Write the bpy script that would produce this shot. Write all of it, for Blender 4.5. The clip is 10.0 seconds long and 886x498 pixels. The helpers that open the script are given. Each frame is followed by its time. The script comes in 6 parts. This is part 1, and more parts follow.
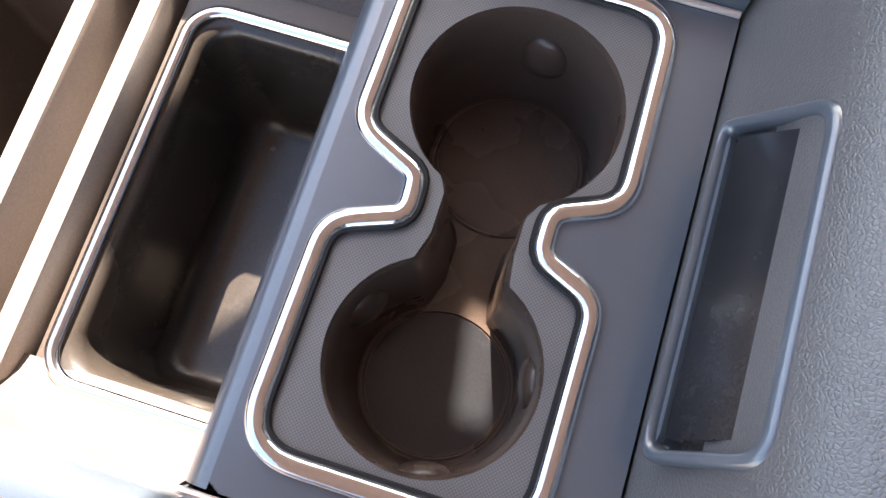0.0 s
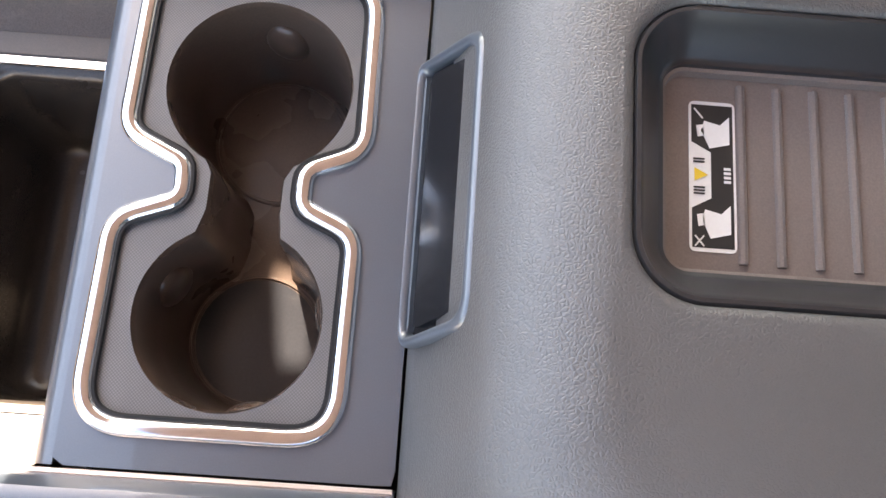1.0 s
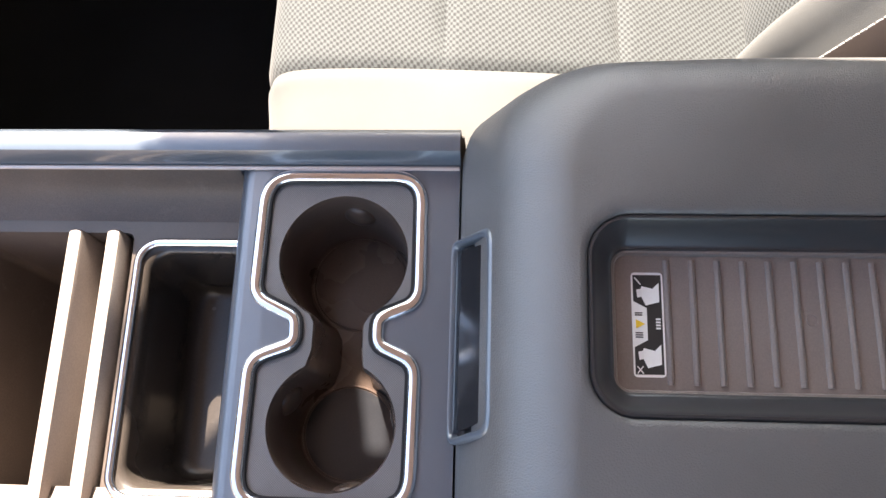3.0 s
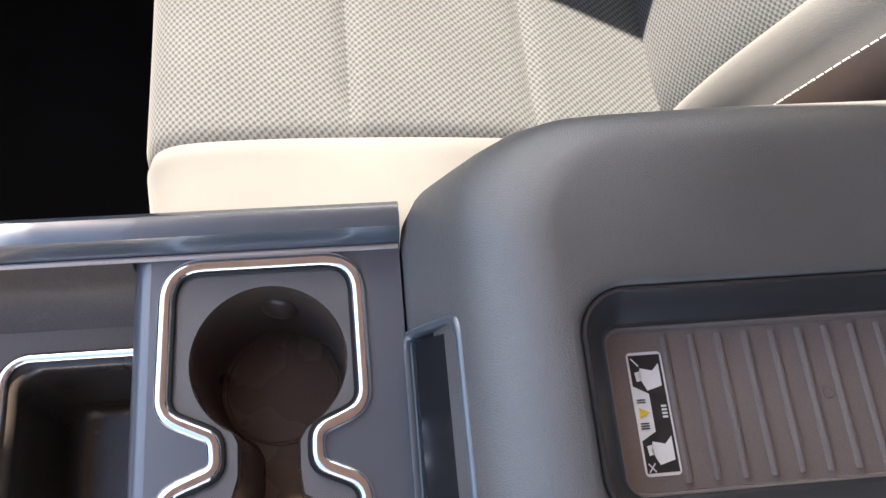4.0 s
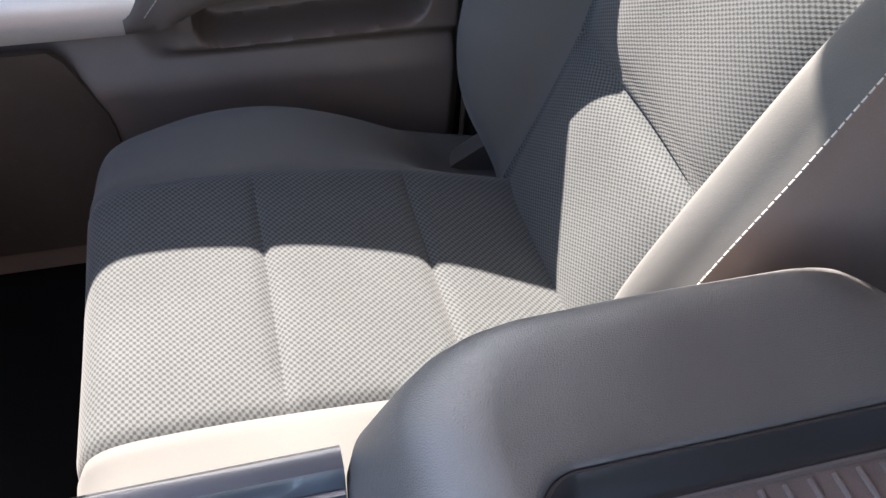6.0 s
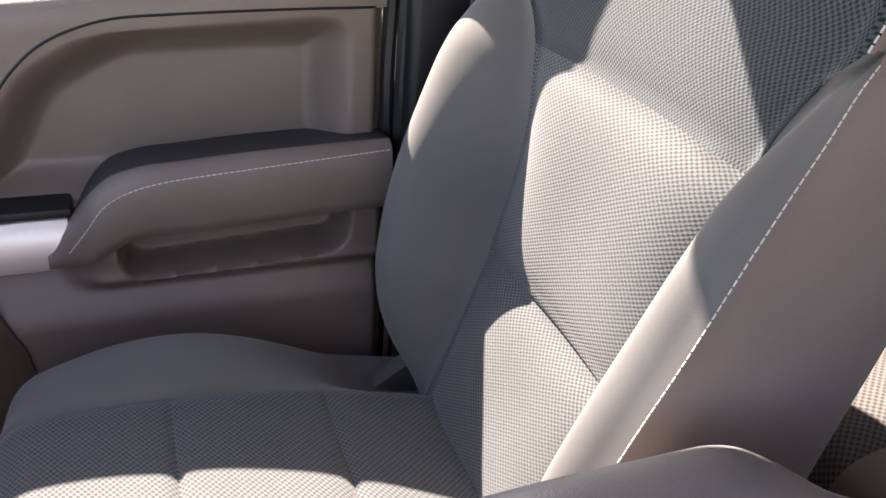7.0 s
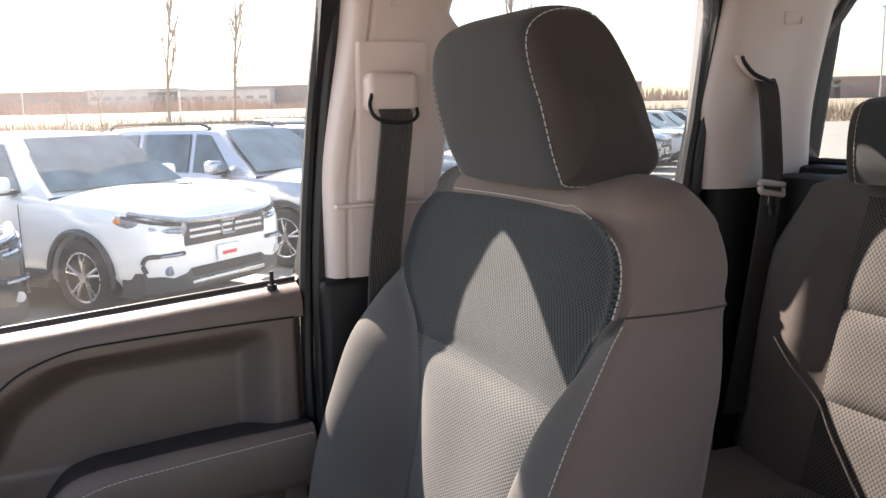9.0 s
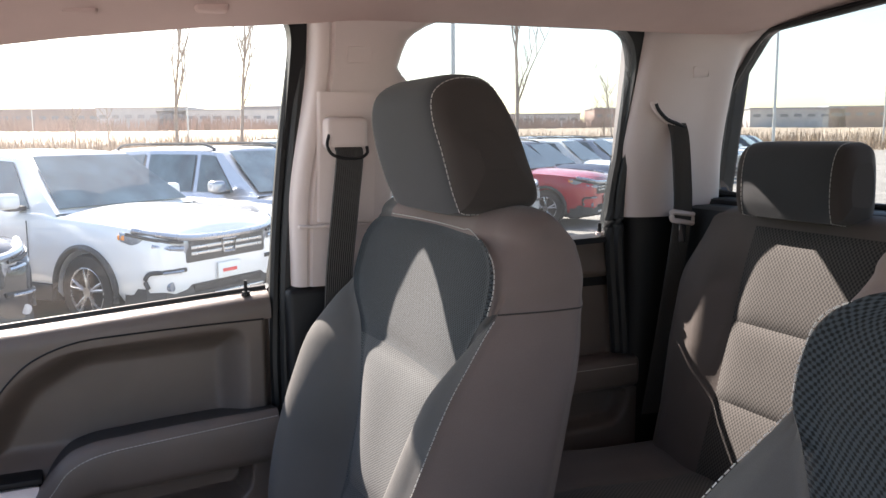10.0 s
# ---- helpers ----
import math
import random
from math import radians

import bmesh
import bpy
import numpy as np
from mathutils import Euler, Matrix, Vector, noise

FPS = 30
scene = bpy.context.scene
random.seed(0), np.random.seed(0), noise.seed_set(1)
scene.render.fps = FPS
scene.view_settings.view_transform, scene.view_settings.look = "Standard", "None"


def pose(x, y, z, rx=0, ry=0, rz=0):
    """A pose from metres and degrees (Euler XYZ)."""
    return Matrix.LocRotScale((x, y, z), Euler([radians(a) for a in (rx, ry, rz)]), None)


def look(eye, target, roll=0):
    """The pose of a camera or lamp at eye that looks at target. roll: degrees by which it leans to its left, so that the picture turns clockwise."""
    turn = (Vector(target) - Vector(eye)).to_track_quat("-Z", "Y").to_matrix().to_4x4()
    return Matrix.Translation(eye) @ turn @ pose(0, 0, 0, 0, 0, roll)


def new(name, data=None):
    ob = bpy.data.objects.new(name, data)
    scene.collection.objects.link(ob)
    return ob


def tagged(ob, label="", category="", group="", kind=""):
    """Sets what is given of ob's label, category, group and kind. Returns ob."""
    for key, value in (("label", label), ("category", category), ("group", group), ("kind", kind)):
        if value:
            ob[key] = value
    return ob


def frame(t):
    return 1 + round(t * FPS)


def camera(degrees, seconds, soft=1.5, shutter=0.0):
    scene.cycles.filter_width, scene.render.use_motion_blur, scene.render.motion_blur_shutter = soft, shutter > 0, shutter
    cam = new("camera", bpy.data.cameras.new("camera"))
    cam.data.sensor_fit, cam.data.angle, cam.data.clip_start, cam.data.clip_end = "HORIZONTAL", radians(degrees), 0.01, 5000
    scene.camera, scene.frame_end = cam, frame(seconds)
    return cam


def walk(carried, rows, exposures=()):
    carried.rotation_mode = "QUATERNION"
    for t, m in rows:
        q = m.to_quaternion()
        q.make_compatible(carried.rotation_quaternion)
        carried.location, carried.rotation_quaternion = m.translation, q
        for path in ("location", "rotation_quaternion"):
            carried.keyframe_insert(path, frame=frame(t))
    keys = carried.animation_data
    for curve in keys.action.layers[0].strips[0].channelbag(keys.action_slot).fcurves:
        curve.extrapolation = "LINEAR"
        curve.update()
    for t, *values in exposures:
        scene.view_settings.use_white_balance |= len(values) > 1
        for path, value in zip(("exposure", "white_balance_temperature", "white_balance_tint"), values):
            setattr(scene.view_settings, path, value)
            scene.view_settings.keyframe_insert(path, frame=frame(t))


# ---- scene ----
cam = camera(56.1, 10.0)
PATH = [
    (0, (0.015, -0.085, 1.315), (-0.144, 0.383, -0.623), -1.5),
    (0.2, (0.022, -0.099, 1.323), (-0.084, 0.273, -0.537), -5.7),
    (0.5, (0.058, -0.107, 1.33), (-0.056, 0.271, -0.63), -11.7),
    (0.7, (0.068, -0.124, 1.333), (-0.038, 0.381, -0.496), -4.8),
    (1, (0.085, -0.108, 1.369), (0.125, 0.381, -0.57), 8.7),
    (1.2, (0.108, -0.122, 1.397), (0.172, 0.312, -0.451), 15.6),
    (1.5, (0.119, -0.111, 1.448), (0.2, 0.259, -0.515), 17.1),
    (1.7, (0.108, -0.103, 1.491), (0.193, 0.256, -0.372), 16.3),
    (2, (0.115, -0.095, 1.528), (0.067, 0.341, -0.423), -5.1),
    (2.2, (0.142, -0.096, 1.55), (-0.071, 0.372, -0.383), -22.9),
    (3.3, (0.092, -0.087, 1.533), (0.029, 0.517, -0.373), -5.0),
    (3.5, (0.085, -0.081, 1.524), (0.086, 0.558, -0.371), 0.7),
    (4, (0.052, -0.06, 1.468), (0.263, 0.656, -0.387), 12.1),
    (4.5, (0.052, -0.067, 1.468), (0.396, 0.78, -0.311), 10.7),
    (5, (0.078, -0.044, 1.469), (0.502, 0.941, -0.219), 8.6),
    (5.2, (0.083, -0.048, 1.47), (0.512, 1.015, -0.169), 6.4),
    (6.3, (0.043, -0.124, 1.431), (0.471, 1.286, 0.08), 3.9),
    (6.5, (0.051, -0.106, 1.425), (0.516, 1.35, 0.135), 3.8),
    (7, (0.057, -0.149, 1.437), (0.707, 1.48, 0.476), 4.3),
    (7.5, (0.051, -0.215, 1.458), (0.724, 1.553, 0.808), 5.2),
    (7.7, (0.090, -0.217, 1.450), (0.772, 1.477, 0.925), 4.6),
    (8, (0.132, -0.183, 1.472), (0.891, 1.591, 0.945), -1.0),
    (8.2, (0.110, -0.211, 1.462), (0.859, 1.483, 1.038), -1.4),
    (8.5, (0.081, -0.273, 1.47), (0.867, 1.512, 1.027), -3.2),
    (9, (0.043, -0.361, 1.501), (0.859, 1.436, 1.177), -1.3),
    (9.5, (0.041, -0.504, 1.517), (0.865, 1.302, 1.278), 0.9),
    (10, (0.038, -0.619, 1.526), (0.849, 1.19, 1.255), -0.4),
]
EXPOSURES = [(0.0, 3.24, 7850, 15), (0.5, 3.35, 8050, 15), (1.0, 3.66, 8700, 16), (1.5, 3.80, 9500, 17), (2.0, 3.70, 8800, 16), (3.5, 3.05, 7600, 14), (4.0, 3.00, 7700, 15), (5.0, 2.92, 7200, 17), (6.5, 3.08, 7300, 16), (7.0, 3.26, 7650, 21), (7.5, 2.94, 8250, 22), (8.5, 2.64, 8250, 21), (9.5, 2.17, 7300, 19), (10.0, 2.25, 7300, 18)]
walk(cam, [(t, look(eye, target, roll)) for t, eye, target, roll in PATH], EXPOSURES)

SUN, SKY, DRIVER_DX = 5.0, 0.115, -0.01

# ---------------------------------------------------------------- world and light
SUN_TRAVEL = Vector((0.275, -1.0, -0.95)).normalized()
world = bpy.data.worlds.new("sky_world")
scene.world = world
world.use_nodes = True
wn = world.node_tree.nodes
wl = world.node_tree.links
sky = wn.new("ShaderNodeTexSky")
sky.sky_type = "NISHITA"
sky.sun_disc = False
sky.sun_elevation = math.asin(-SUN_TRAVEL.z)
sky.sun_rotation = math.atan2(-SUN_TRAVEL.x, -SUN_TRAVEL.y)
sky.air_density = 1.0
sky.dust_density = 1.0
wn["Background"].inputs["Strength"].default_value = SKY
wl.new(sky.outputs["Color"], wn["Background"].inputs["Color"])

sun = new("sun", bpy.data.lights.new("sun", "SUN"))
sun.data.energy = SUN
sun.data.angle = radians(0.5)
sun.data.color = (1.0, 0.975, 0.94)
sun.matrix_world = look((0, 0, 30), Vector((0, 0, 30)) + SUN_TRAVEL)


# ---------------------------------------------------------------- materials
def material(name):
    m = bpy.data.materials.new(name)
    m.use_nodes = True
    return m, m.node_tree.nodes, m.node_tree.links, m.node_tree.nodes["Principled BSDF"]


def surface(name, color, rough=0.6, metal=0.0, vary=0.15, scale=6.0, grain=900.0, bump=0.12, depth=0.0005, spec=0.5, coat=0.0, dust=0.0, sheen=0.0):
    """A plain material: colour that drifts at a large scale, a fine grain, fine relief, and some dust."""
    m, n, l, p = material(name)
    tc = n.new("ShaderNodeTexCoord")
    big = n.new("ShaderNodeTexNoise")
    big.inputs["Scale"].default_value = scale
    big.inputs["Detail"].default_value = 5
    fine = n.new("ShaderNodeTexNoise")
    fine.inputs["Scale"].default_value = grain
    fine.inputs["Detail"].default_value = 3
    for t in (big, fine):
        l.new(tc.outputs["Object"], t.inputs["Vector"])
    ramp = n.new("ShaderNodeMapRange")
    ramp.inputs["From Min"].default_value, ramp.inputs["From Max"].default_value = 0.3, 0.7
    ramp.inputs["To Min"].default_value, ramp.inputs["To Max"].default_value = 1 - vary, 1 + vary
    l.new(big.outputs["Fac"], ramp.inputs["Value"])
    ramp2 = n.new("ShaderNodeMapRange")
    ramp2.inputs["From Min"].default_value, ramp2.inputs["From Max"].default_value = 0.3, 0.7
    ramp2.inputs["To Min"].default_value, ramp2.inputs["To Max"].default_value = 1 - vary * 0.7, 1 + vary * 0.7
    l.new(fine.outputs["Fac"], ramp2.inputs["Value"])
    mul = n.new("ShaderNodeMath")
    mul.operation = "MULTIPLY"
    l.new(ramp.outputs[0], mul.inputs[0])
    l.new(ramp2.outputs[0], mul.inputs[1])
    col = n.new("ShaderNodeVectorMath")
    col.operation = "SCALE"
    col.inputs[0].default_value = color
    l.new(mul.outputs[0], col.inputs["Scale"])
    out = col.outputs[0]
    if dust:
        specks = n.new("ShaderNodeTexNoise")
        specks.inputs["Scale"].default_value = 55
        specks.inputs["Detail"].default_value = 9
        specks.inputs["Roughness"].default_value = 0.75
        l.new(tc.outputs["Object"], specks.inputs["Vector"])
        r3 = n.new("ShaderNodeMapRange")
        r3.inputs["From Min"].default_value, r3.inputs["From Max"].default_value = 0.56, 0.8
        r3.inputs["To Max"].default_value = dust
        l.new(specks.outputs["Fac"], r3.inputs["Value"])
        mix = n.new("ShaderNodeMix")
        mix.data_type = "RGBA"
        l.new(r3.outputs[0], mix.inputs["Factor"])
        l.new(out, mix.inputs["A"])
        mix.inputs["B"].default_value = (0.35, 0.31, 0.27, 1)
        out = mix.outputs["Result"]
    l.new(out, p.inputs["Base Color"])
    rr = n.new("ShaderNodeMapRange")
    rr.inputs["To Min"].default_value, rr.inputs["To Max"].default_value = max(0.02, rough - 0.08), min(1, rough + 0.08)
    l.new(big.outputs["Fac"], rr.inputs["Value"])
    l.new(rr.outputs[0], p.inputs["Roughness"])
    p.inputs["Metallic"].default_value = metal
    p.inputs["Specular IOR Level"].default_value = spec
    p.inputs["Coat Weight"].default_value = coat
    p.inputs["Sheen Weight"].default_value = sheen
    if bump:
        b = n.new("ShaderNodeBump")
        b.inputs["Strength"].default_value = bump
        b.inputs["Distance"].default_value = depth
        l.new(fine.outputs["Fac"], b.inputs["Height"])
        l.new(b.outputs[0], p.inputs["Normal"])
    return m


def leather(name, color, rough=0.42, cell=260.0, depth=0.0006, spec=0.5):
    """Moulded or hide-like grain: small pebbles with creases between them."""
    m, n, l, p = material(name)
    tc = n.new("ShaderNodeTexCoord")
    warp = n.new("ShaderNodeTexNoise")
    warp.inputs["Scale"].default_value = 40
    l.new(tc.outputs["Object"], warp.inputs["Vector"])
    add = n.new("ShaderNodeMix")
    add.data_type = "VECTOR"
    add.inputs["Factor"].default_value = 0.004
    l.new(tc.outputs["Object"], add.inputs["A"])
    l.new(warp.outputs["Color"], add.inputs["B"])
    v = n.new("ShaderNodeTexVoronoi")
    v.feature = "DISTANCE_TO_EDGE"
    v.inputs["Scale"].default_value = cell
    l.new(add.outputs["Result"], v.inputs["Vector"])
    r = n.new("ShaderNodeMapRange")
    r.inputs["From Max"].default_value = 0.24
    l.new(v.outputs["Distance"], r.inputs["Value"])
    b = n.new("ShaderNodeBump")
    b.inputs["Strength"].default_value = 0.45
    b.inputs["Distance"].default_value = depth
    l.new(r.outputs[0], b.inputs["Height"])
    l.new(b.outputs[0], p.inputs["Normal"])
    big = n.new("ShaderNodeTexNoise")
    big.inputs["Scale"].default_value = 9
    big.inputs["Detail"].default_value = 6
    l.new(tc.outputs["Object"], big.inputs["Vector"])
    mr = n.new("ShaderNodeMapRange")
    mr.inputs["To Min"].default_value, mr.inputs["To Max"].default_value = 0.75, 1.25
    l.new(big.outputs["Fac"], mr.inputs["Value"])
    col = n.new("ShaderNodeVectorMath")
    col.operation = "SCALE"
    col.inputs[0].default_value = color
    l.new(mr.outputs[0], col.inputs["Scale"])
    l.new(col.outputs[0], p.inputs["Base Color"])
    mr2 = n.new("ShaderNodeMapRange")
    mr2.inputs["To Min"].default_value, mr2.inputs["To Max"].default_value = rough - 0.07, rough + 0.1
    l.new(big.outputs["Fac"], mr2.inputs["Value"])
    l.new(mr2.outputs[0], p.inputs["Roughness"])
    p.inputs["Specular IOR Level"].default_value = spec
    return m


def stipple(name, color, pitch=0.0011):
    """Moulded rubber with a fine grid of dots."""
    m, n, l, p = material(name)
    tc = n.new("ShaderNodeTexCoord")
    turn = n.new("ShaderNodeMapping")
    turn.inputs["Rotation"].default_value = (0, 0, radians(45))
    l.new(tc.outputs["Object"], turn.inputs["Vector"])
    flat = n.new("ShaderNodeVectorMath")
    flat.operation = "MULTIPLY"
    flat.inputs[1].default_value = (1, 1, 0)
    l.new(turn.outputs[0], flat.inputs[0])
    v = n.new("ShaderNodeTexVoronoi")
    v.inputs["Scale"].default_value = 1.0 / pitch
    v.inputs["Randomness"].default_value = 0.0
    l.new(flat.outputs[0], v.inputs["Vector"])
    r = n.new("ShaderNodeMapRange")
    r.inputs["From Min"].default_value, r.inputs["From Max"].default_value = 0.25, 0.5
    r.inputs["To Min"].default_value, r.inputs["To Max"].default_value = 1.15, 0.7
    l.new(v.outputs["Distance"], r.inputs["Value"])
    big = n.new("ShaderNodeTexNoise")
    big.inputs["Scale"].default_value = 30
    big.inputs["Detail"].default_value = 6
    l.new(tc.outputs["Object"], big.inputs["Vector"])
    mr = n.new("ShaderNodeMapRange")
    mr.inputs["To Min"].default_value, mr.inputs["To Max"].default_value = 0.75, 1.25
    l.new(big.outputs["Fac"], mr.inputs["Value"])
    mul = n.new("ShaderNodeMath")
    mul.operation = "MULTIPLY"
    l.new(r.outputs[0], mul.inputs[0])
    l.new(mr.outputs[0], mul.inputs[1])
    col = n.new("ShaderNodeVectorMath")
    col.operation = "SCALE"
    col.inputs[0].default_value = color
    l.new(mul.outputs[0], col.inputs["Scale"])
    l.new(col.outputs[0], p.inputs["Base Color"])
    b = n.new("ShaderNodeBump")
    b.inputs["Strength"].default_value = 0.4
    b.inputs["Distance"].default_value = 0.0003
    l.new(r.outputs[0], b.inputs["Height"])
    l.new(b.outputs[0], p.inputs["Normal"])
    p.inputs["Roughness"].default_value = 0.55
    return m


def weave(name, dark, light, rib=0.0042, float_len=0.0064, slope=0.25, upright=False, twill=True, depth=0.0006, amount=0.25):
    """Woven cloth on the mesh's own measure in metres: ribs crossed by slanting floats, with uneven threads."""
    m, n, l, p = material(name)
    uv = n.new("ShaderNodeUVMap")
    uv.uv_map = "cloth"
    wob = n.new("ShaderNodeTexNoise")
    wob.inputs["Scale"].default_value = 260
    wob.inputs["Detail"].default_value = 2
    l.new(uv.outputs[0], wob.inputs["Vector"])
    sway = n.new("ShaderNodeMix")
    sway.data_type = "VECTOR"
    sway.inputs["Factor"].default_value = 0.0016
    l.new(uv.outputs[0], sway.inputs["A"])
    l.new(wob.outputs["Color"], sway.inputs["B"])
    sep = n.new("ShaderNodeSeparateXYZ")
    l.new(sway.outputs["Result"], sep.inputs[0])
    across, length = (sep.outputs["X"], sep.outputs["Y"]) if upright else (sep.outputs["Y"], sep.outputs["X"])

    def op(kind, a, b=None, c=None):
        q = n.new("ShaderNodeMath")
        q.operation = kind
        for i, v in enumerate((a, b, c)):
            if v is None:
                continue
            if isinstance(v, (int, float)):
                q.inputs[i].default_value = v
            else:
                l.new(v, q.inputs[i])
        return q.outputs[0]

    if twill:
        length = op("MULTIPLY_ADD", across, 1.0, length)
        rows = op("MULTIPLY_ADD", op("SINE", op("MULTIPLY", across, 2 * math.pi / rib)), 0.42, 0.55)
    else:
        rows = op("SINE", op("MULTIPLY", across, math.pi / rib))
    floats = op("SINE", op("MULTIPLY", op("MULTIPLY_ADD", across, slope, length), 2 * math.pi / float_len))
    soft = n.new("ShaderNodeMapRange")
    soft.interpolation_type = "SMOOTHSTEP"
    soft.inputs["From Min"].default_value, soft.inputs["From Max"].default_value = -0.75, 0.55
    l.new(op("MULTIPLY", rows, floats), soft.inputs["Value"])
    height = soft.outputs[0]
    fine = n.new("ShaderNodeTexNoise")
    fine.inputs["Scale"].default_value = 900
    fine.inputs["Detail"].default_value = 3
    l.new(uv.outputs[0], fine.inputs["Vector"])
    big = n.new("ShaderNodeTexNoise")
    big.inputs["Scale"].default_value = 14
    big.inputs["Detail"].default_value = 5
    l.new(uv.outputs[0], big.inputs["Vector"])
    tone = op("MULTIPLY", op("MULTIPLY_ADD", fine.outputs["Fac"], 0.7, 0.65), op("MULTIPLY_ADD", big.outputs["Fac"], 0.3, 0.85))
    mix = n.new("ShaderNodeMix")
    mix.data_type = "RGBA"
    mix.inputs["A"].default_value = (*dark, 1)
    mix.inputs["B"].default_value = (*light, 1)
    l.new(height, mix.inputs["Factor"])
    col = n.new("ShaderNodeVectorMath")
    col.operation = "SCALE"
    l.new(mix.outputs["Result"], col.inputs[0])
    l.new(tone, col.inputs["Scale"])
    l.new(col.outputs[0], p.inputs["Base Color"])
    b = n.new("ShaderNodeBump")
    b.inputs["Strength"].default_value = amount
    b.inputs["Distance"].default_value = depth
    l.new(height, b.inputs["Height"])
    l.new(b.outputs[0], p.inputs["Normal"])
    p.inputs["Roughness"].default_value = 0.85
    p.inputs["Specular IOR Level"].default_value = 0.25
    p.inputs["Sheen Weight"].default_value = 0.12
    return m


def glass(name, tint=(0.92, 0.95, 0.94), gloss=0.05, dust=0.006):
    """Window glass: clear, a little gloss, and an added pale veil for glare haze."""
    m, n, l, p = material(name)
    out = n["Material Output"]
    n.remove(p)
    tr = n.new("ShaderNodeBsdfTransparent")
    tr.inputs["Color"].default_value = (*tint, 1)
    gl = n.new("ShaderNodeBsdfGlossy")
    gl.inputs["Roughness"].default_value = 0.02
    mx = n.new("ShaderNodeMixShader")
    mx.inputs[0].default_value = gloss
    # translucent layer imitates glare haze over the view; dust sets its strength
    veil = n.new("ShaderNodeBsdfTranslucent")
    veil.inputs["Color"].default_value = (0.8, 0.85, 0.9, 1)
    tc = n.new("ShaderNodeTexCoord")
    veil_noise = n.new("ShaderNodeTexNoise")
    veil_noise.inputs["Scale"].default_value = 7
    veil_noise.inputs["Detail"].default_value = 6
    l.new(tc.outputs["Object"], veil_noise.inputs["Vector"])
    amount = n.new("ShaderNodeMapRange")
    amount.inputs["To Min"].default_value, amount.inputs["To Max"].default_value = dust * 0.6, dust * 1.4
    l.new(veil_noise.outputs["Fac"], amount.inputs["Value"])
    veiled = n.new("ShaderNodeMixShader")
    l.new(amount.outputs[0], veiled.inputs[0])
    l.new(tr.outputs[0], veiled.inputs[1])
    l.new(veil.outputs[0], veiled.inputs[2])
    l.new(veiled.outputs[0], mx.inputs[1])
    l.new(gl.outputs[0], mx.inputs[2])
    l.new(mx.outputs[0], out.inputs["Surface"])
    return m


M = {}
M["panel"] = surface("satin_dark_plastic", (0.062, 0.079, 0.1), 0.33, vary=0.12, grain=1500, bump=0.06, dust=0.04, spec=1.0, coat=0.6)
M["brown"] = surface("warm_grey_plastic", (0.1, 0.078, 0.066), 0.4, vary=0.25, grain=1200, bump=0.1, dust=0.2, spec=0.25)
M["bin"] = surface("black_bin_plastic", (0.034, 0.028, 0.024), 0.26, vary=0.2, grain=900, bump=0.12, dust=0.08)
M["well"] = surface("brown_well_plastic", (0.068, 0.046, 0.036), 0.27, vary=0.2, grain=900, bump=0.1, dust=0.06)
M["insert"] = stipple("stippled_grey_rubber", (0.125, 0.118, 0.117))
M["chrome"] = surface("bright_chrome", (0.7, 0.71, 0.73), 0.08, 1.0, vary=0.04, grain=300, bump=0.0)
M["lid"] = leather("dark_grained_leather", (0.083, 0.081, 0.081), 0.4, 640, 0.00028, spec=1.0)
M["tray"] = surface("tray_rubber", (0.18, 0.15, 0.137), 0.34, vary=0.15, grain=1300, bump=0.15, dust=0.04, spec=0.6)
M["tray_rim"] = surface("satin_black_rim", (0.022, 0.023, 0.026), 0.34, vary=0.12, grain=1500, bump=0.06, dust=0.04, spec=0.7)
M["black"] = surface("black_plastic", (0.009, 0.009, 0.01), 0.5, vary=0.2, grain=900, bump=0.1, spec=0.3)
M["gloss"] = surface("glossy_black_plastic", (0.016, 0.017, 0.02), 0.16, vary=0.2, grain=700, bump=0.02, dust=0.05)
M["cloth"] = surface("grey_plain_cloth", (0.0785, 0.078, 0.0755), 0.88, vary=0.12, scale=5, grain=1800, bump=0.4, depth=0.0006, spec=0.2, sheen=0.1)
M["side"] = surface("brown_grey_side_cloth", (0.168, 0.132, 0.121), 0.85, vary=0.12, scale=5, grain=1500, bump=0.3, depth=0.0005, spec=0.2, sheen=0.1)
M["weave"] = weave("woven_seat_cloth", (0.02, 0.0215, 0.0225), (0.061, 0.0675, 0.0695), rib=0.003, float_len=0.0066, slope=0.3, twill=False)
M["weave_back"] = weave("woven_backrest_cloth", (0.016, 0.018, 0.019), (0.064, 0.0715, 0.074), rib=0.0025, float_len=0.0066, slope=0.3, twill=False, amount=0.35)
M["weave_dark"] = weave("woven_upper_cloth", (0.001, 0.002, 0.0028), (0.031, 0.042, 0.049), rib=0.0026, float_len=0.0056, slope=0.3, twill=False, amount=0.4)
M["weave_rear"] = weave("woven_rear_cloth", (0.018, 0.017, 0.0165), (0.074, 0.069, 0.065), rib=0.0048, float_len=0.008, slope=0.0, twill=False)
M["head"] = surface("charcoal_headrest_cloth", (0.034, 0.037, 0.041), 0.85, vary=0.12, scale=5, grain=1700, bump=0.4, depth=0.0006, spec=0.25, sheen=0.1)
M["head_side"] = surface("dark_headrest_side_cloth", (0.044, 0.037, 0.034), 0.85, vary=0.12, scale=5, grain=1500, bump=0.3, depth=0.0005, spec=0.2, sheen=0.1)
M["rear"] = surface("dark_rear_cloth", (0.1, 0.086, 0.08), 0.86, vary=0.12, scale=5, grain=1500, bump=0.3, depth=0.0005, spec=0.2, sheen=0.1)
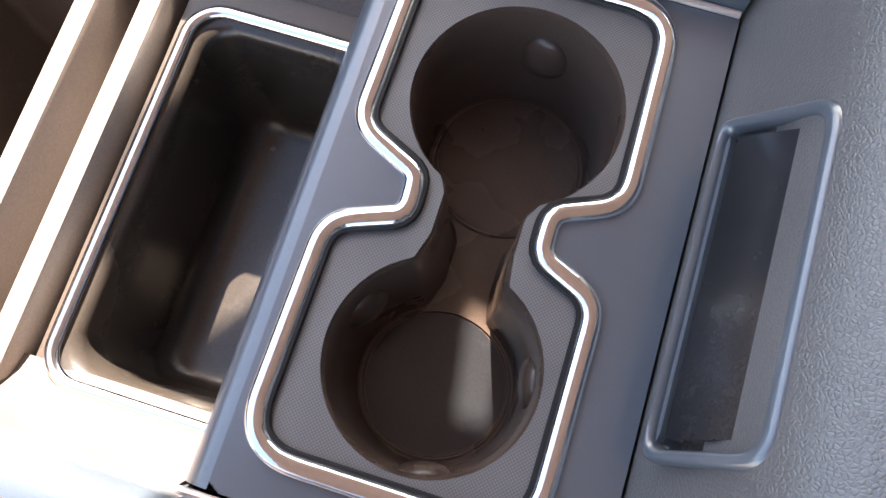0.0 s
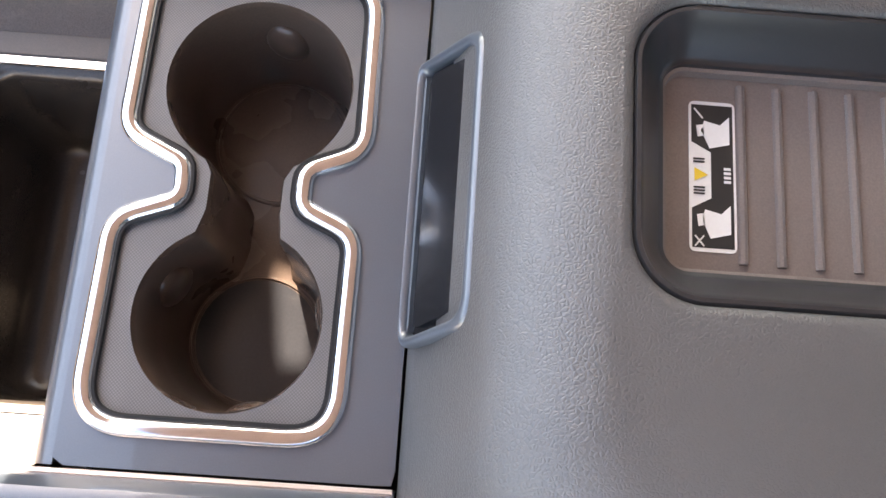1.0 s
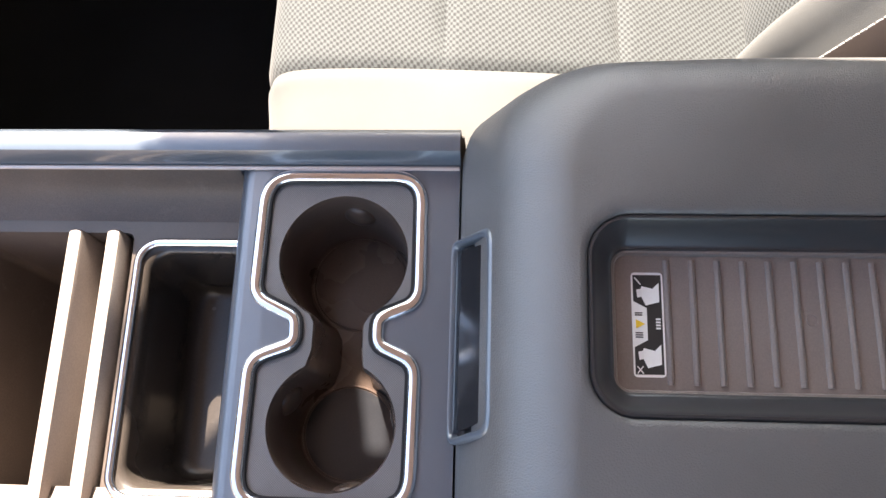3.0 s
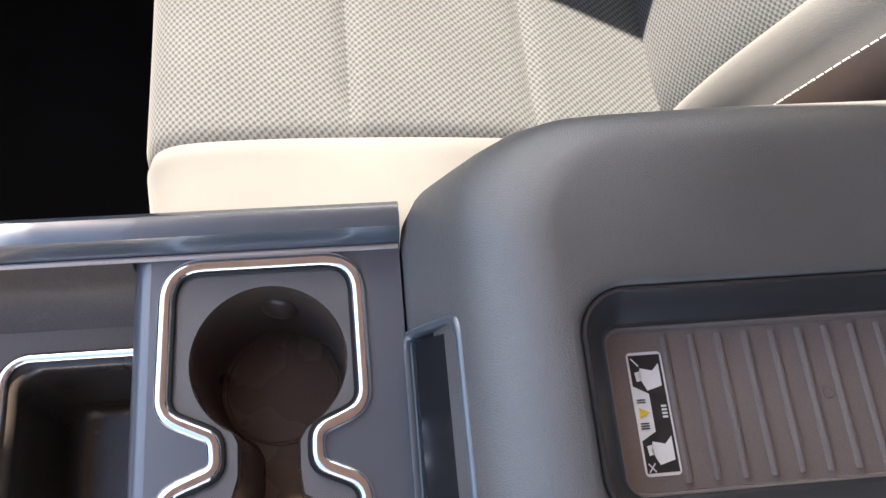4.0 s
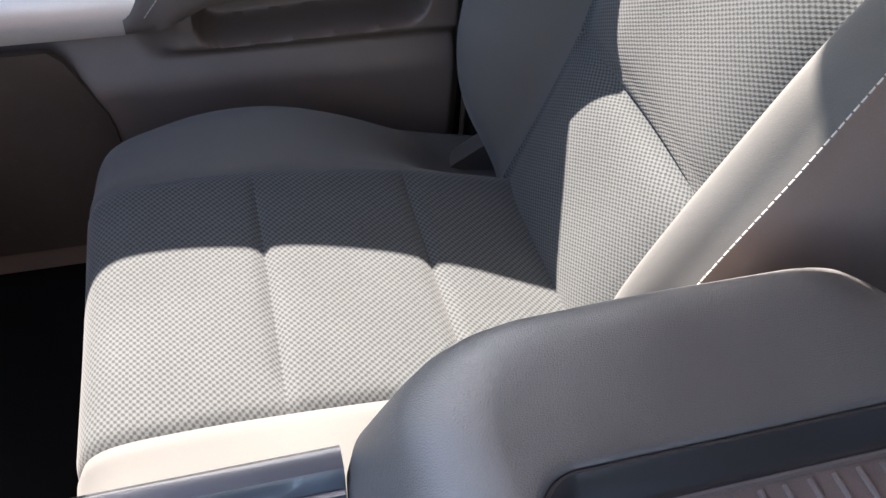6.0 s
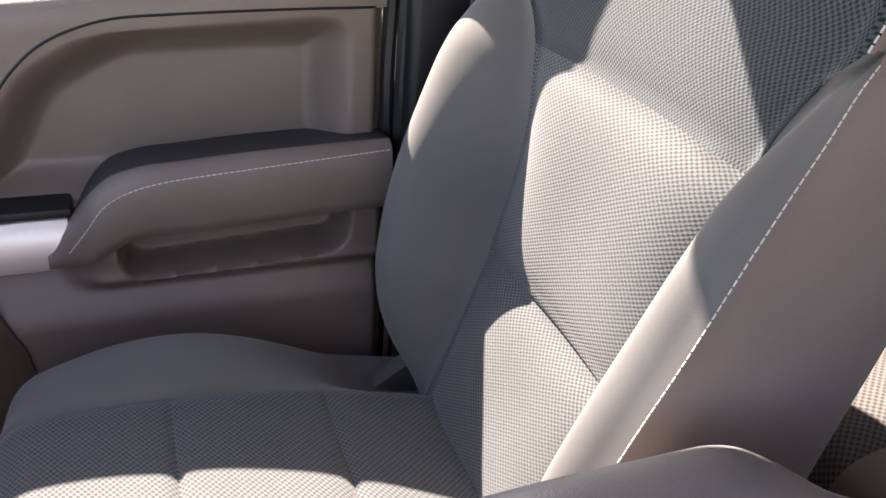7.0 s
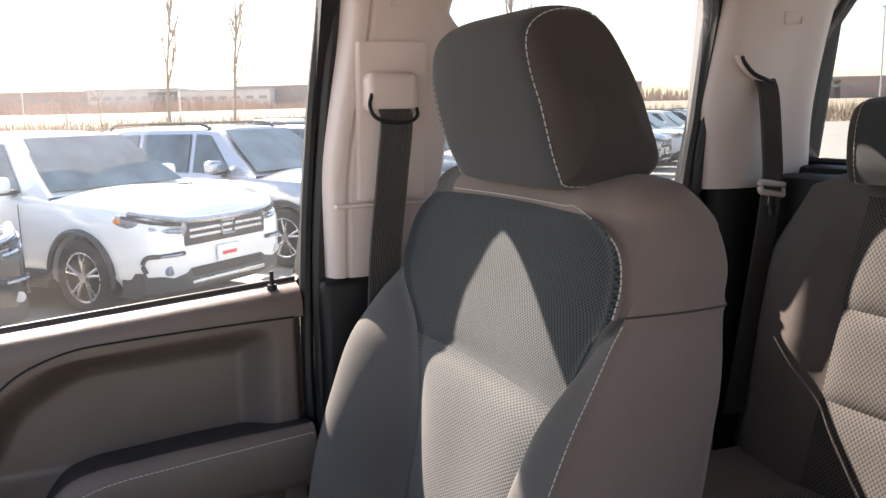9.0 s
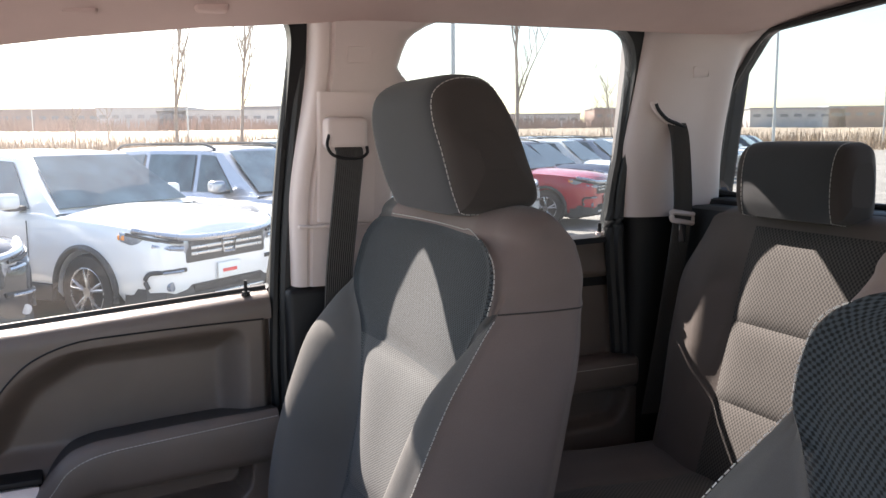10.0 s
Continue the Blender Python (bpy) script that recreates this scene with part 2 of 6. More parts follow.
M["armtop"] = leather("armrest_top_vinyl", (0.018, 0.019, 0.022), 0.45, 700, 0.0002)
M["shelf"] = surface("dark_shelf_plastic", (0.06, 0.046, 0.038), 0.33, vary=0.18, grain=1200, bump=0.1, dust=0.1)
M["hinge"] = surface("grey_hinge_plastic", (0.075, 0.068, 0.063), 0.4, vary=0.12, grain=900, bump=0.1)
M["rib"] = surface("tan_ribbed_plastic", (0.22, 0.185, 0.165), 0.5, vary=0.15, grain=800, bump=0.1)
M["thread"] = surface("light_thread", (0.4, 0.388, 0.368), 0.7, vary=0.1, bump=0)
M["door"] = leather("door_vinyl", (0.128, 0.101, 0.086), 0.34, 600, 0.0003)
M["armrest"] = leather("armrest_vinyl", (0.12, 0.096, 0.083), 0.42, 600, 0.0004)
M["alu"] = surface("brushed_silver_trim", (0.66, 0.59, 0.54), 0.42, 0.35, vary=0.06, grain=700, bump=0.05)
M["trim"] = surface("light_grey_pillar_trim", (0.56, 0.48, 0.455), 0.55, vary=0.05, grain=1100, bump=0.15)
M["liner"] = surface("headliner_felt", (0.56, 0.425, 0.395), 0.95, vary=0.07, grain=1600, bump=0.4, spec=0.1)
M["carpet"] = surface("black_carpet", (0.008, 0.0075, 0.0075), 0.95, vary=0.35, grain=900, bump=0.8, depth=0.003, spec=0.1)
M["belt"] = surface("dark_webbing", (0.032, 0.029, 0.027), 0.6, vary=0.12, grain=1600, bump=0.3)
M["seal"] = surface("black_rubber_seal", (0.012, 0.013, 0.014), 0.5, vary=0.2, bump=0.1)
M["paint"] = surface("truck_body_paint", (0.3, 0.3, 0.31), 0.3, vary=0.03, bump=0.0)
M["white"] = surface("white_sticker", (0.8, 0.8, 0.78), 0.5, vary=0.03, bump=0)
M["ink"] = surface("black_ink", (0.02, 0.02, 0.02), 0.5, vary=0.05, bump=0)
M["yellow"] = surface("yellow_ink", (0.8, 0.55, 0.05), 0.5, vary=0.05, bump=0)
M["glass"] = glass("clear_window_glass")
M["lower"] = surface("hard_door_plastic", (0.135, 0.105, 0.089), 0.5, vary=0.12, grain=900, bump=0.15)
M["bead"] = surface("satin_bronze_edge", (0.55, 0.46, 0.42), 0.3, 0.3, vary=0.08, bump=0)
M["tint"] = glass("tinted_window_glass", (0.66, 0.7, 0.7), 0.05)


# ---------------------------------------------------------------- mesh tools
def finish(name, me, mat, parent=None, label="", angle=35):
    me.materials.append(mat)
    for pl in me.polygons:
        pl.use_smooth = True
    if angle < 180:
        me.set_sharp_from_angle(angle=radians(angle))
    ob = new(name, me)
    if parent is not None:
        ob.parent = parent
    return tagged(ob, label)


def raw(name, verts, faces, mat, parent=None, label="", angle=35, uvs=None, fix=True):
    me = bpy.data.meshes.new(name)
    me.from_pydata([tuple(v) for v in verts], [], faces)
    if uvs is not None:
        layer = me.uv_layers.new(name="cloth")
        idx = np.empty(len(me.loops), dtype=np.int32)
        me.loops.foreach_get("vertex_index", idx)
        layer.data.foreach_set("uv", np.asarray(uvs, dtype=np.float32)[idx].ravel())
    if fix:
        bm = bmesh.new()
        bm.from_mesh(me)
        bmesh.ops.recalc_face_normals(bm, faces=bm.faces)
        bm.to_mesh(me)
        bm.free()
    return finish(name, me, mat, parent, label, angle)


def part(name, bm, mat, parent=None, label="", angle=35):
    me = bpy.data.meshes.new(name)
    bmesh.ops.recalc_face_normals(bm, faces=bm.faces)
    bm.to_mesh(me)
    bm.free()
    return finish(name, me, mat, parent, label, angle)


def thing(name, label, category, place=(0, 0, 0), group="", kind=""):
    ob = new(name)
    ob.location = place
    ob.empty_display_size = 0.05
    return tagged(ob, label, category, group, kind)


def box(x0, x1, y0, y1, z0, z1, r=0.004, seg=2):
    bm = bmesh.new()
    bmesh.ops.create_cube(bm, size=1)
    for v in bm.verts:
        v.co = Vector(((x0 + x1) / 2 + v.co.x * (x1 - x0), (y0 + y1) / 2 + v.co.y * (y1 - y0), (z0 + z1) / 2 + v.co.z * (z1 - z0)))
    if r:
        bmesh.ops.bevel(bm, geom=bm.edges[:], offset=min(r, 0.45 * min(abs(x1 - x0), abs(y1 - y0), abs(z1 - z0))), segments=seg, affect="EDGES", profile=0.5)
    return bm


def cyl(a, b, r0, r1=None, n=16, caps=True):
    """A round bar from a to b."""
    a, b = Vector(a), Vector(b)
    bm = bmesh.new()
    bmesh.ops.create_cone(bm, cap_ends=caps, segments=n, radius1=r0, radius2=r0 if r1 is None else r1, depth=(b - a).length)
    bm.transform(Matrix.Translation((a + b) / 2) @ (b - a).to_track_quat("Z", "Y").to_matrix().to_4x4())
    return bm


def loft(rings, closed=True, cap=(False, False)):
    n = len(rings[0])
    verts = [p for ring in rings for p in ring]
    faces = []
    for i in range(len(rings) - 1):
        for j in range(n if closed else n - 1):
            k = (j + 1) % n
            faces.append((i * n + j, i * n + k, (i + 1) * n + k, (i + 1) * n + j))
    if cap[0]:
        faces.append(tuple(range(n)))
    if cap[1]:
        faces.append(tuple(range((len(rings) - 1) * n, len(rings) * n)))
    return verts, faces


def fillet(corners, seg=8):
    """A closed outline from corners (x, y, radius)."""
    out = []
    n = len(corners)
    for i, (x, y, r) in enumerate(corners):
        p = Vector((x, y))
        a = (Vector(corners[i - 1][:2]) - p)
        b = (Vector(corners[(i + 1) % n][:2]) - p)
        if r <= 0:
            out.append(p)
            continue
        an, bn = a.normalized(), b.normalized()
        half = an.angle(bn) / 2
        d = min(r / math.tan(half), 0.48 * a.length, 0.48 * b.length)
        p0, p1 = p + an * d, p + bn * d
        for k in range(seg + 1):
            t = k / seg
            out.append(p0 * (1 - t) ** 2 + p * 2 * t * (1 - t) + p1 * t * t)
    return out


def even(loop, n):
    """n points at equal steps along a closed outline."""
    pts = np.array([tuple(p) for p in loop] + [tuple(loop[0])])
    s = np.r_[0, np.cumsum(np.linalg.norm(np.diff(pts, axis=0), axis=1))]
    at = np.linspace(0, s[-1], n, endpoint=False)
    return [Vector((np.interp(t, s, pts[:, 0]), np.interp(t, s, pts[:, 1]))) for t in at]


def along(path, n):
    """n points at equal steps along an open path in space."""
    pts = np.array([tuple(p) for p in path], float)
    s = np.r_[0, np.cumsum(np.linalg.norm(np.diff(pts, axis=0), axis=1))]
    at = np.linspace(0, s[-1], n)
    return [Vector([np.interp(t, s, pts[:, k]) for k in range(pts.shape[1])]) for t in at]


def smooth_path(points, n=60):
    """A soft curve through the points (Catmull-Rom), with equal steps."""
    p = [Vector(q) for q in points]
    p = [2 * p[0] - p[1]] + p + [2 * p[-1] - p[-2]]
    out = []
    for i in range(1, len(p) - 2):
        for k in range(12):
            t = k / 12
            a, b, c, d = p[i - 1 : i + 3]
            out.append(0.5 * ((2 * b) + (c - a) * t + (2 * a - 5 * b + 4 * c - d) * t * t + (3 * b - a - 3 * c + d) * t ** 3))
    out.append(p[-2])
    return along(out, n)


def tube(path, r, n=8, closed=False, flat=1.0):
    """A bar swept along a path; flat squeezes it towards z."""
    rings = []
    m = len(path)
    up = Vector((0, 0, 1))
    for i, p in enumerate(path):
        a = path[i - 1] if (i or closed) else p
        b = path[(i + 1) % m] if (i < m - 1 or closed) else p
        t = (Vector(b) - Vector(a)).normalized()
        s = t.cross(up)
        if s.length < 1e-3:
            s = Vector((1, 0, 0))
        s.normalize()
        u = s.cross(t)
        rings.append([Vector(p) + r * (math.cos(q) * s + flat * math.sin(q) * u) for q in (2 * math.pi * k / n for k in range(n))])
    if closed:
        rings.append(rings[0])
    return loft(rings, True, (not closed, not closed))


def plate(outer, inner, z0, z1):
    """A flat plate with one opening, from outlines in the plan; its edges go down to z0."""
    bm = bmesh.new()
    loops = []
    for loop in (outer, inner):
        vs = [bm.verts.new((p.x, p.y, z1)) for p in loop]
        loops.append(vs)
        for i in range(len(vs)):
            bm.edges.new((vs[i - 1], vs[i]))
    bmesh.ops.triangle_fill(bm, use_beauty=True, edges=bm.edges[:], normal=(0, 0, 1))
    for vs in loops:
        low = [bm.verts.new((v.co.x, v.co.y, z0)) for v in vs]
        for i in range(len(vs)):
            bm.faces.new((vs[i - 1], vs[i], low[i], low[i - 1]))
    return bm


def slab(loop, z0, z1, bevel=0.0):
    """A flat piece with the given outline."""
    rings = []
    c = sum((Vector(p) for p in loop), Vector((0, 0))) / len(loop)
    for inset, z in ((0, z0), (0, z1 - bevel), (bevel * 0.35, z1 - bevel * 0.3), (bevel, z1)) if bevel else ((0, z0), (0, z1)):
        rings.append([Vector((*(p - (p - c).normalized() * inset), z)) for p in loop])
    return loft(rings, True, (True, True))


def wall_with_hole(outer, hole, y0, y1):
    """A wall in x and z with one opening through its thickness."""
    bm = bmesh.new()
    edge = {}
    for y in (y0, y1):
        start = len(bm.edges)
        made = []
        for loop in (outer, hole):
            vs = [bm.verts.new((p[0], y, p[1])) for p in loop]
            made.append(vs)
        es = []
        for vs in made:
            for i in range(len(vs)):
                es.append(bm.edges.new((vs[i - 1], vs[i])))
        bmesh.ops.triangle_fill(bm, use_beauty=True, edges=es, normal=(0, 1, 0))
        edge[y] = made
    for a, b in zip(edge[y0], edge[y1]):
        for i in range(len(a)):
            bm.faces.new((a[i - 1], a[i], b[i], b[i - 1]))
    return bm


def stitches(name, path, parent, length=0.0055, gap=0.0025, r=0.0007, label=""):
    """A row of thread stitches along a path."""
    pts = [Vector(p) for p in path]
    total = sum((pts[i + 1] - pts[i]).length for i in range(len(pts) - 1))
    n = max(2, int(total / (length + gap)))
    knots = along(pts, n * 4 + 1)
    verts, faces = [], []
    for i in range(n):
        a, b = knots[i * 4], knots[i * 4] + (knots[i * 4 + 3] - knots[i * 4])
        v, f = tube([a, (a + b) / 2, b], r, 5)
        faces += [tuple(k + len(verts) for k in q) for q in f]
        verts += v
    return raw(name, verts, faces, M["thread"], parent, label)


def merge_into(store, vf):
    v, f = vf
    store[1].extend(tuple(k + len(store[0]) for k in q) for q in f)
    store[0].extend(v)


def step(a, b, x):
    t = min(1.0, max(0.0, (x - a) / (b - a)))
    return t * t * (3 - 2 * t)


def lerp_table(x, table):
    xs, ys = zip(*table)
    return float(np.interp(x, xs, ys))


# ---------------------------------------------------------------- the cab: floor, roof, walls, windows
ZG = -0.345  # the car park's level, under the raised cab floor


def structure(ob, label="", category=""):
    return tagged(ob, label, category, kind="structure")


structure(part("floor", box(-1.05, 1.45, -0.88, 0.88, 0.47, 0.52, 0.01), M["carpet"], angle=30), "black carpeted cab floor", "floor")

# headliner: a shallow vault, with the steel roof over it
HX = -0.335


def roof_front(y):
    """The roof's unseen front edge: straight, corners cut back to shape the sun patches."""
    o = abs(y)
    swept = -0.278 - 0.4 * min(0.07, max(0.0, o - 0.64)) - 0.77 * max(0.0, o - 0.71)
    return swept + (-0.186 - swept) * step(0.700, 0.706, o)


EDGE = [(-0.5, 1.57), (-0.3, 1.612), (-0.04, 1.658), (0.05, 1.672), (0.14, 1.683), (0.23, 1.694), (0.33, 1.702), (0.45, 1.713), (0.65, 1.722), (1.4, 1.728)]


rows, roof_rows = [], []
for i in range(49):
    row, outer_row = [], []
    for j in range(113):
        y = -0.75 + 1.5 * j / 112
        x = roof_front(y) + (1.40 - roof_front(y)) * i / 48
        low = lerp_table(x, EDGE)
        z = low + (1.802 - low) * (1 - abs(y / 0.75) ** 3.2) - (0.04 * step(0.0, HX, x) + 0.035 * step(1.2, 1.42, x)) * (1 - (y / 0.75) ** 2)
        row.append((x, y, z))
        outer_row.append((x, y * 1.12, max(z, 1.736 + 0.06 * (1 - abs(y / 0.75) ** 3.2) - 0.035 * step(1.2, 1.42, x)) + 0.045))
    rows.append(row)
    roof_rows.append(outer_row)
v, f = loft(rows, False)
ceiling = structure(raw("ceiling", v, f, M["liner"], angle=60), "warm grey felt headliner", "ceiling")
v, f = loft(roof_rows, False)
structure(raw("roof", v, f, M["paint"], angle=60), "painted steel roof of the cab", "roof")

FRONT_HOLE = fillet([(-0.82, 1.165, 0.03), (0.364, 1.25, 0.03), (0.402, 1.748, 0.08), (0.2, 1.773, 0.2), (-0.05, 1.705, 0.3), (-0.36, 1.595, 0.2)], 8)
REAR_HOLE = fillet([(0.55, 1.285, 0.02), (1.088, 1.305, 0.02), (1.124, 1.75, 0.10), (0.56, 1.737, 0.03)], 8)
# FRONT_OUT's upper front: an unseen flap and slot, added to shape sunlight on the console
FRONT_OUT = [Vector(p) for p in ((-1.02, 1.08), (-0.5, 1.13), (-0.17, 1.197), (0.36, 1.2), (0.36, 1.27), (0.446, 1.85), (-0.19, 1.85), (-0.196, 1.78), (-0.206, 1.70), (-0.226, 1.695), (-0.234, 1.78), (-0.39, 1.76), (-0.388, 1.732), (-0.333, 1.686), (-0.285, 1.685), (-0.30, 1.625), (-0.42, 1.58), (-1.02, 1.2))]
REAR_OUT = [Vector(p) for p in ((0.364, 1.2), (1.42, 1.2), (1.42, 1.85), (0.450, 1.85), (0.364, 1.27))]
def lean_in(ob):
    """Above the sill the sides of the cab lean inwards."""
    for v_ in ob.data.vertices:
        if v_.co.z > 1.25:
            v_.co.y -= math.copysign(0.155 * (v_.co.z - 1.25), v_.co.y)
    return ob


for side, word in ((1, "passenger"), (-1, "driver")):
    a, b = (0.872, 0.905) if side > 0 else (-0.905, -0.872)
    if side > 0:
        structure(lean_in(part("wall_front_" + word, wall_with_hole(FRONT_OUT, FRONT_HOLE, a, b), M["black"])), "dark door shell with its window opening and an added unseen sun-blocking flap", "door shell")
    structure(lean_in(part("wall_rear_" + word, wall_with_hole(REAR_OUT, REAR_HOLE, a, b), M["black"])), "dark rear door shell with its window opening", "door shell")
    structure(part("wall_lower_" + word, box(-1.03 if side > 0 else 0.42, 1.42, min(side * 0.905, side * 0.93), max(side * 0.905, side * 0.93), 0.45, 1.15, 0.01), M["black"]), "dark lower door skin", "door shell")
    panes = [("window_rear_" + word, REAR_HOLE, M["tint"])] + ([("window_front_" + word, FRONT_HOLE, M["glass"])] if side > 0 else [])
    for name, hole, mat in panes:
        v, f = slab(even(hole, 60), 0.0, 0.004)
        ob = raw(name, [(x, side * (0.886 + z), y) for x, y, z in v], f, mat)
        lean_in(ob)
        ob.visible_shadow = False
        structure(ob, "clear side window glass, closed", "window")


# rear wall and back window
BACK_HOLE = fillet([(-0.85, 1.392, 0.03), (0.85, 1.392, 0.03), (0.815, 1.62, 0.1), (0.72, 1.735, 0.06), (0.3, 1.768, 0.3), (-0.3, 1.768, 0.3), (-0.72, 1.735, 0.06), (-0.815, 1.62, 0.1)], 8)
bm = wall_with_hole([Vector(p) for p in ((-0.87, 0.5), (0.87, 0.5), (0.87, 1.80), (-0.87, 1.80))], BACK_HOLE, 1.375, 1.40)
for v_ in bm.verts:
    v_.co = Vector((v_.co.y, v_.co.x, v_.co.z))
structure(part("wall_rear", bm, M["black"]), "dark rear wall of the cab", "wall")
v, f = slab(even(BACK_HOLE, 60), 0.0, 0.004)
ob = raw("window_back", [(1.385 + z, x, y) for x, y, z in v], f, M["tint"])
ob.visible_shadow = False
structure(ob, "tinted back window glass", "window")
loop = [Vector((1.37, p.x, p.y)) for p in even(BACK_HOLE, 120)]
v, f = tube(loop, 0.007, 8, True)
structure(raw("trim_back_window", v, f, M["seal"]), "black rubber seal round the back window", "seal")

# the front end: bulkhead, windscreen pillars
prof = smooth_path([(-0.66, 0.55, 0), (-0.60, 0.75, 0), (-0.52, 0.92, 0), (-0.485, 1.06, 0), (-0.50, 1.15, 0), (-0.56, 1.195, 0), (-0.75, 1.205, 0), (-1.05, 1.18, 0)], 40)
rings = [[Vector((p.x, y, p.y)) for p in prof] + [Vector((-1.06, y, 0.55))] for y in np.linspace(-0.86, 0.82, 12)]
v, f = loft(rings, True, (True, True))
structure(raw("dashboard", v, f, M["black"], angle=60), "black dashboard across the front of the cab", "dashboard")
for s in (1, -1):
    v, f = tube([Vector((-1.0, s * 0.85, 1.14)), Vector((-0.62, s * 0.83, 1.42)), Vector((-0.42, s * 0.82, 1.54)), Vector((-0.24, s * 0.82, 1.615)), Vector((-0.05, s * 0.83, 1.70))], 0.034, 10)
    structure(raw("windscreen_pillar", v, f, M["trim"]), "grey windscreen pillar", "pillar")

# outside ground
v, f = loft([[(-400, y, ZG), (400, y, ZG)] for y in (-400, 400)], False)
M["asphalt"] = surface("asphalt", (0.29, 0.262, 0.24), 0.85, vary=0.25, scale=0.6, grain=60, bump=0.5, depth=0.01)
structure(raw("ground", v, f, M["asphalt"]), "grey asphalt car park", "ground")


# ---------------------------------------------------------------- centre console
console = thing("centre_console", "dark satin plastic console with chrome-ringed cup holders between the seats", "console", (0.1, 0, 0.52))


def under(ob, top):
    """Hang ob under top and keep its place."""
    ob.parent = top
    ob.matrix_parent_inverse = Matrix.Translation(top.location).inverted()
    return ob


def cpart(name, bm, mat, label="", angle=35, top=None):
    return under(part(name, bm, mat, None, label, angle), top or console)


def craw(name, vf, mat, label="", angle=35, top=None, uvs=None):
    return under(raw(name, vf[0], vf[1], mat, None, label, angle, uvs), top or console)


# cup-holder outline: two round wells joined by a neck
def well_outline():
    c1, r1, c2, r2, w = (0.0, 0.0595), 0.0445, (-0.0015, -0.053), 0.0425, 0.0165
    pts = []
    a1 = math.asin((w + 0.004) / r1)
    a2 = math.asin((w + 0.003) / r2)
    for k in range(49):
        a = -math.pi / 2 + a1 + (2 * math.pi - 2 * a1) * k / 48
        pts.append((c1[0] + r1 * math.cos(a), c1[1] + r1 * math.sin(a), 0))
    pts += [(-w - 0.001, 0.014, 0), (-w - 0.001, -0.004, 0)]
    for k in range(49):
        a = math.pi / 2 + a2 + (2 * math.pi - 2 * a2) * k / 48
        pts.append((c2[0] + r2 * math.cos(a), c2[1] + r2 * math.sin(a), 0))
    pts += [(w, -0.003, 0), (w, 0.013, 0)]
    return even([Vector(p[:2]) for p in pts], 220)


def inset(loop, d):
    """The outline moved inwards by d (it runs anticlockwise)."""
    n = len(loop)
    out = []
    for i in range(n):
        t = (loop[(i + 2) % n] - loop[i - 2]).normalized()
        out.append(loop[i] + Vector((-t.y, t.x)) * d)
    return out


WELL = well_outline()
RING = even(fillet([(0.0525, 0.1185, 0.022), (-0.0575, 0.1185, 0.022), (-0.059, 0.031, 0.016), (-0.030, 0.0175, 0.008), (-0.029, 0.0, 0.008), (-0.0585, -0.011, 0.016),
                    (-0.060, -0.104, 0.022), (0.0515, -0.104, 0.022), (0.052, -0.0115, 0.016), (0.0265, 0.0, 0.008), (0.0265, 0.0175, 0.008), (0.0535, 0.029, 0.016)], 10), 260)
PANEL = even(fillet([(0.0785, 0.133, 0.003), (-0.0665, 0.133, 0.003), (-0.0665, -0.121, 0.003), (0.0785, -0.121, 0.003)], 3), 120)

cpart("cup_holder_panel", plate(PANEL, inset(RING, -0.0005), 0.985, 1.0), M["panel"], "satin blue-black plastic panel")
# rounded front lip of the panel
v, f = loft([[(-0.0665 - 0.011 * math.sin(a), y, 0.989 + 0.011 * math.cos(a)) for a in [k * math.pi / 2 / 6 for k in range(7)]] + [(-0.0788, y, 0.964)] for y in (0.133, -0.121)], False)
craw("panel_lip", (v, f), M["panel"])
ring_path = [Vector((p.x, p.y, 1.0005)) for p in RING]
craw("chrome_ring", tube(ring_path, 0.0043, 12, True, 0.62), M["chrome"], "bright chrome trim ring")
groove = [Vector((p.x, p.y, 1.0)) for p in inset(RING, 0.0045)]
craw("ring_seat", tube(groove, 0.0016, 6, True, 0.7), M["black"])
cpart("cup_insert", plate(inset(RING, 0.003), WELL, 0.990, 0.9985), M["insert"], "grey stippled cup holder insert")
rings = []
for d, z in ((0.0, 0.9986), (0.0006, 0.9972), (0.0012, 0.994), (0.002, 0.96), (0.004, 0.925), (0.006, 0.921)):
    rings.append([Vector((p.x, p.y, z)) for p in inset(WELL, d)])
craw("cup_well", loft(rings, True, (False, True)), M["well"], "dark brown cup holder well", 50)
for cx, cy, r in ((0.0, 0.0595, 0.036), (-0.0015, -0.053, 0.0345)):
    ringp = [Vector((cx + r * math.cos(2 * math.pi * k / 48), cy + r * math.sin(2 * math.pi * k / 48), 0.9212)) for k in range(48)]
    craw("well_rim", tube(ringp, 0.0009, 6, True), M["well"])
for cx, cy, r in ((0.0, 0.0595, 0.0345), (-0.0015, -0.053, 0.033)):
    v, f = slab([Vector((cx + r * math.cos(2 * math.pi * k / 40), cy + r * math.sin(2 * math.pi * k / 40))) for k in range(40)], 0.9205, 0.9214)
    craw("well_mat", (v, f), M["well"] if cy > 0 else M["gloss"], "dark well floor")
for cx, cy, r, a in ((0.0, 0.0595, 0.0425, 85), (-0.0015, -0.053, 0.041, 152), (-0.0015, -0.053, 0.041, 12), (-0.0015, -0.053, 0.041, -78)):
    bm = bmesh.new()
    bmesh.ops.create_uvsphere(bm, u_segments=16, v_segments=10, radius=1)
    bm.transform(Matrix.Translation((cx + r * math.cos(radians(a)), cy + r * math.sin(radians(a)), 0.962)) @ Matrix.Rotation(radians(a), 4, "Z") @ Matrix.Diagonal((0.0055, 0.012, 0.017, 1)))
    cpart("grip_tab", bm, M["well"])

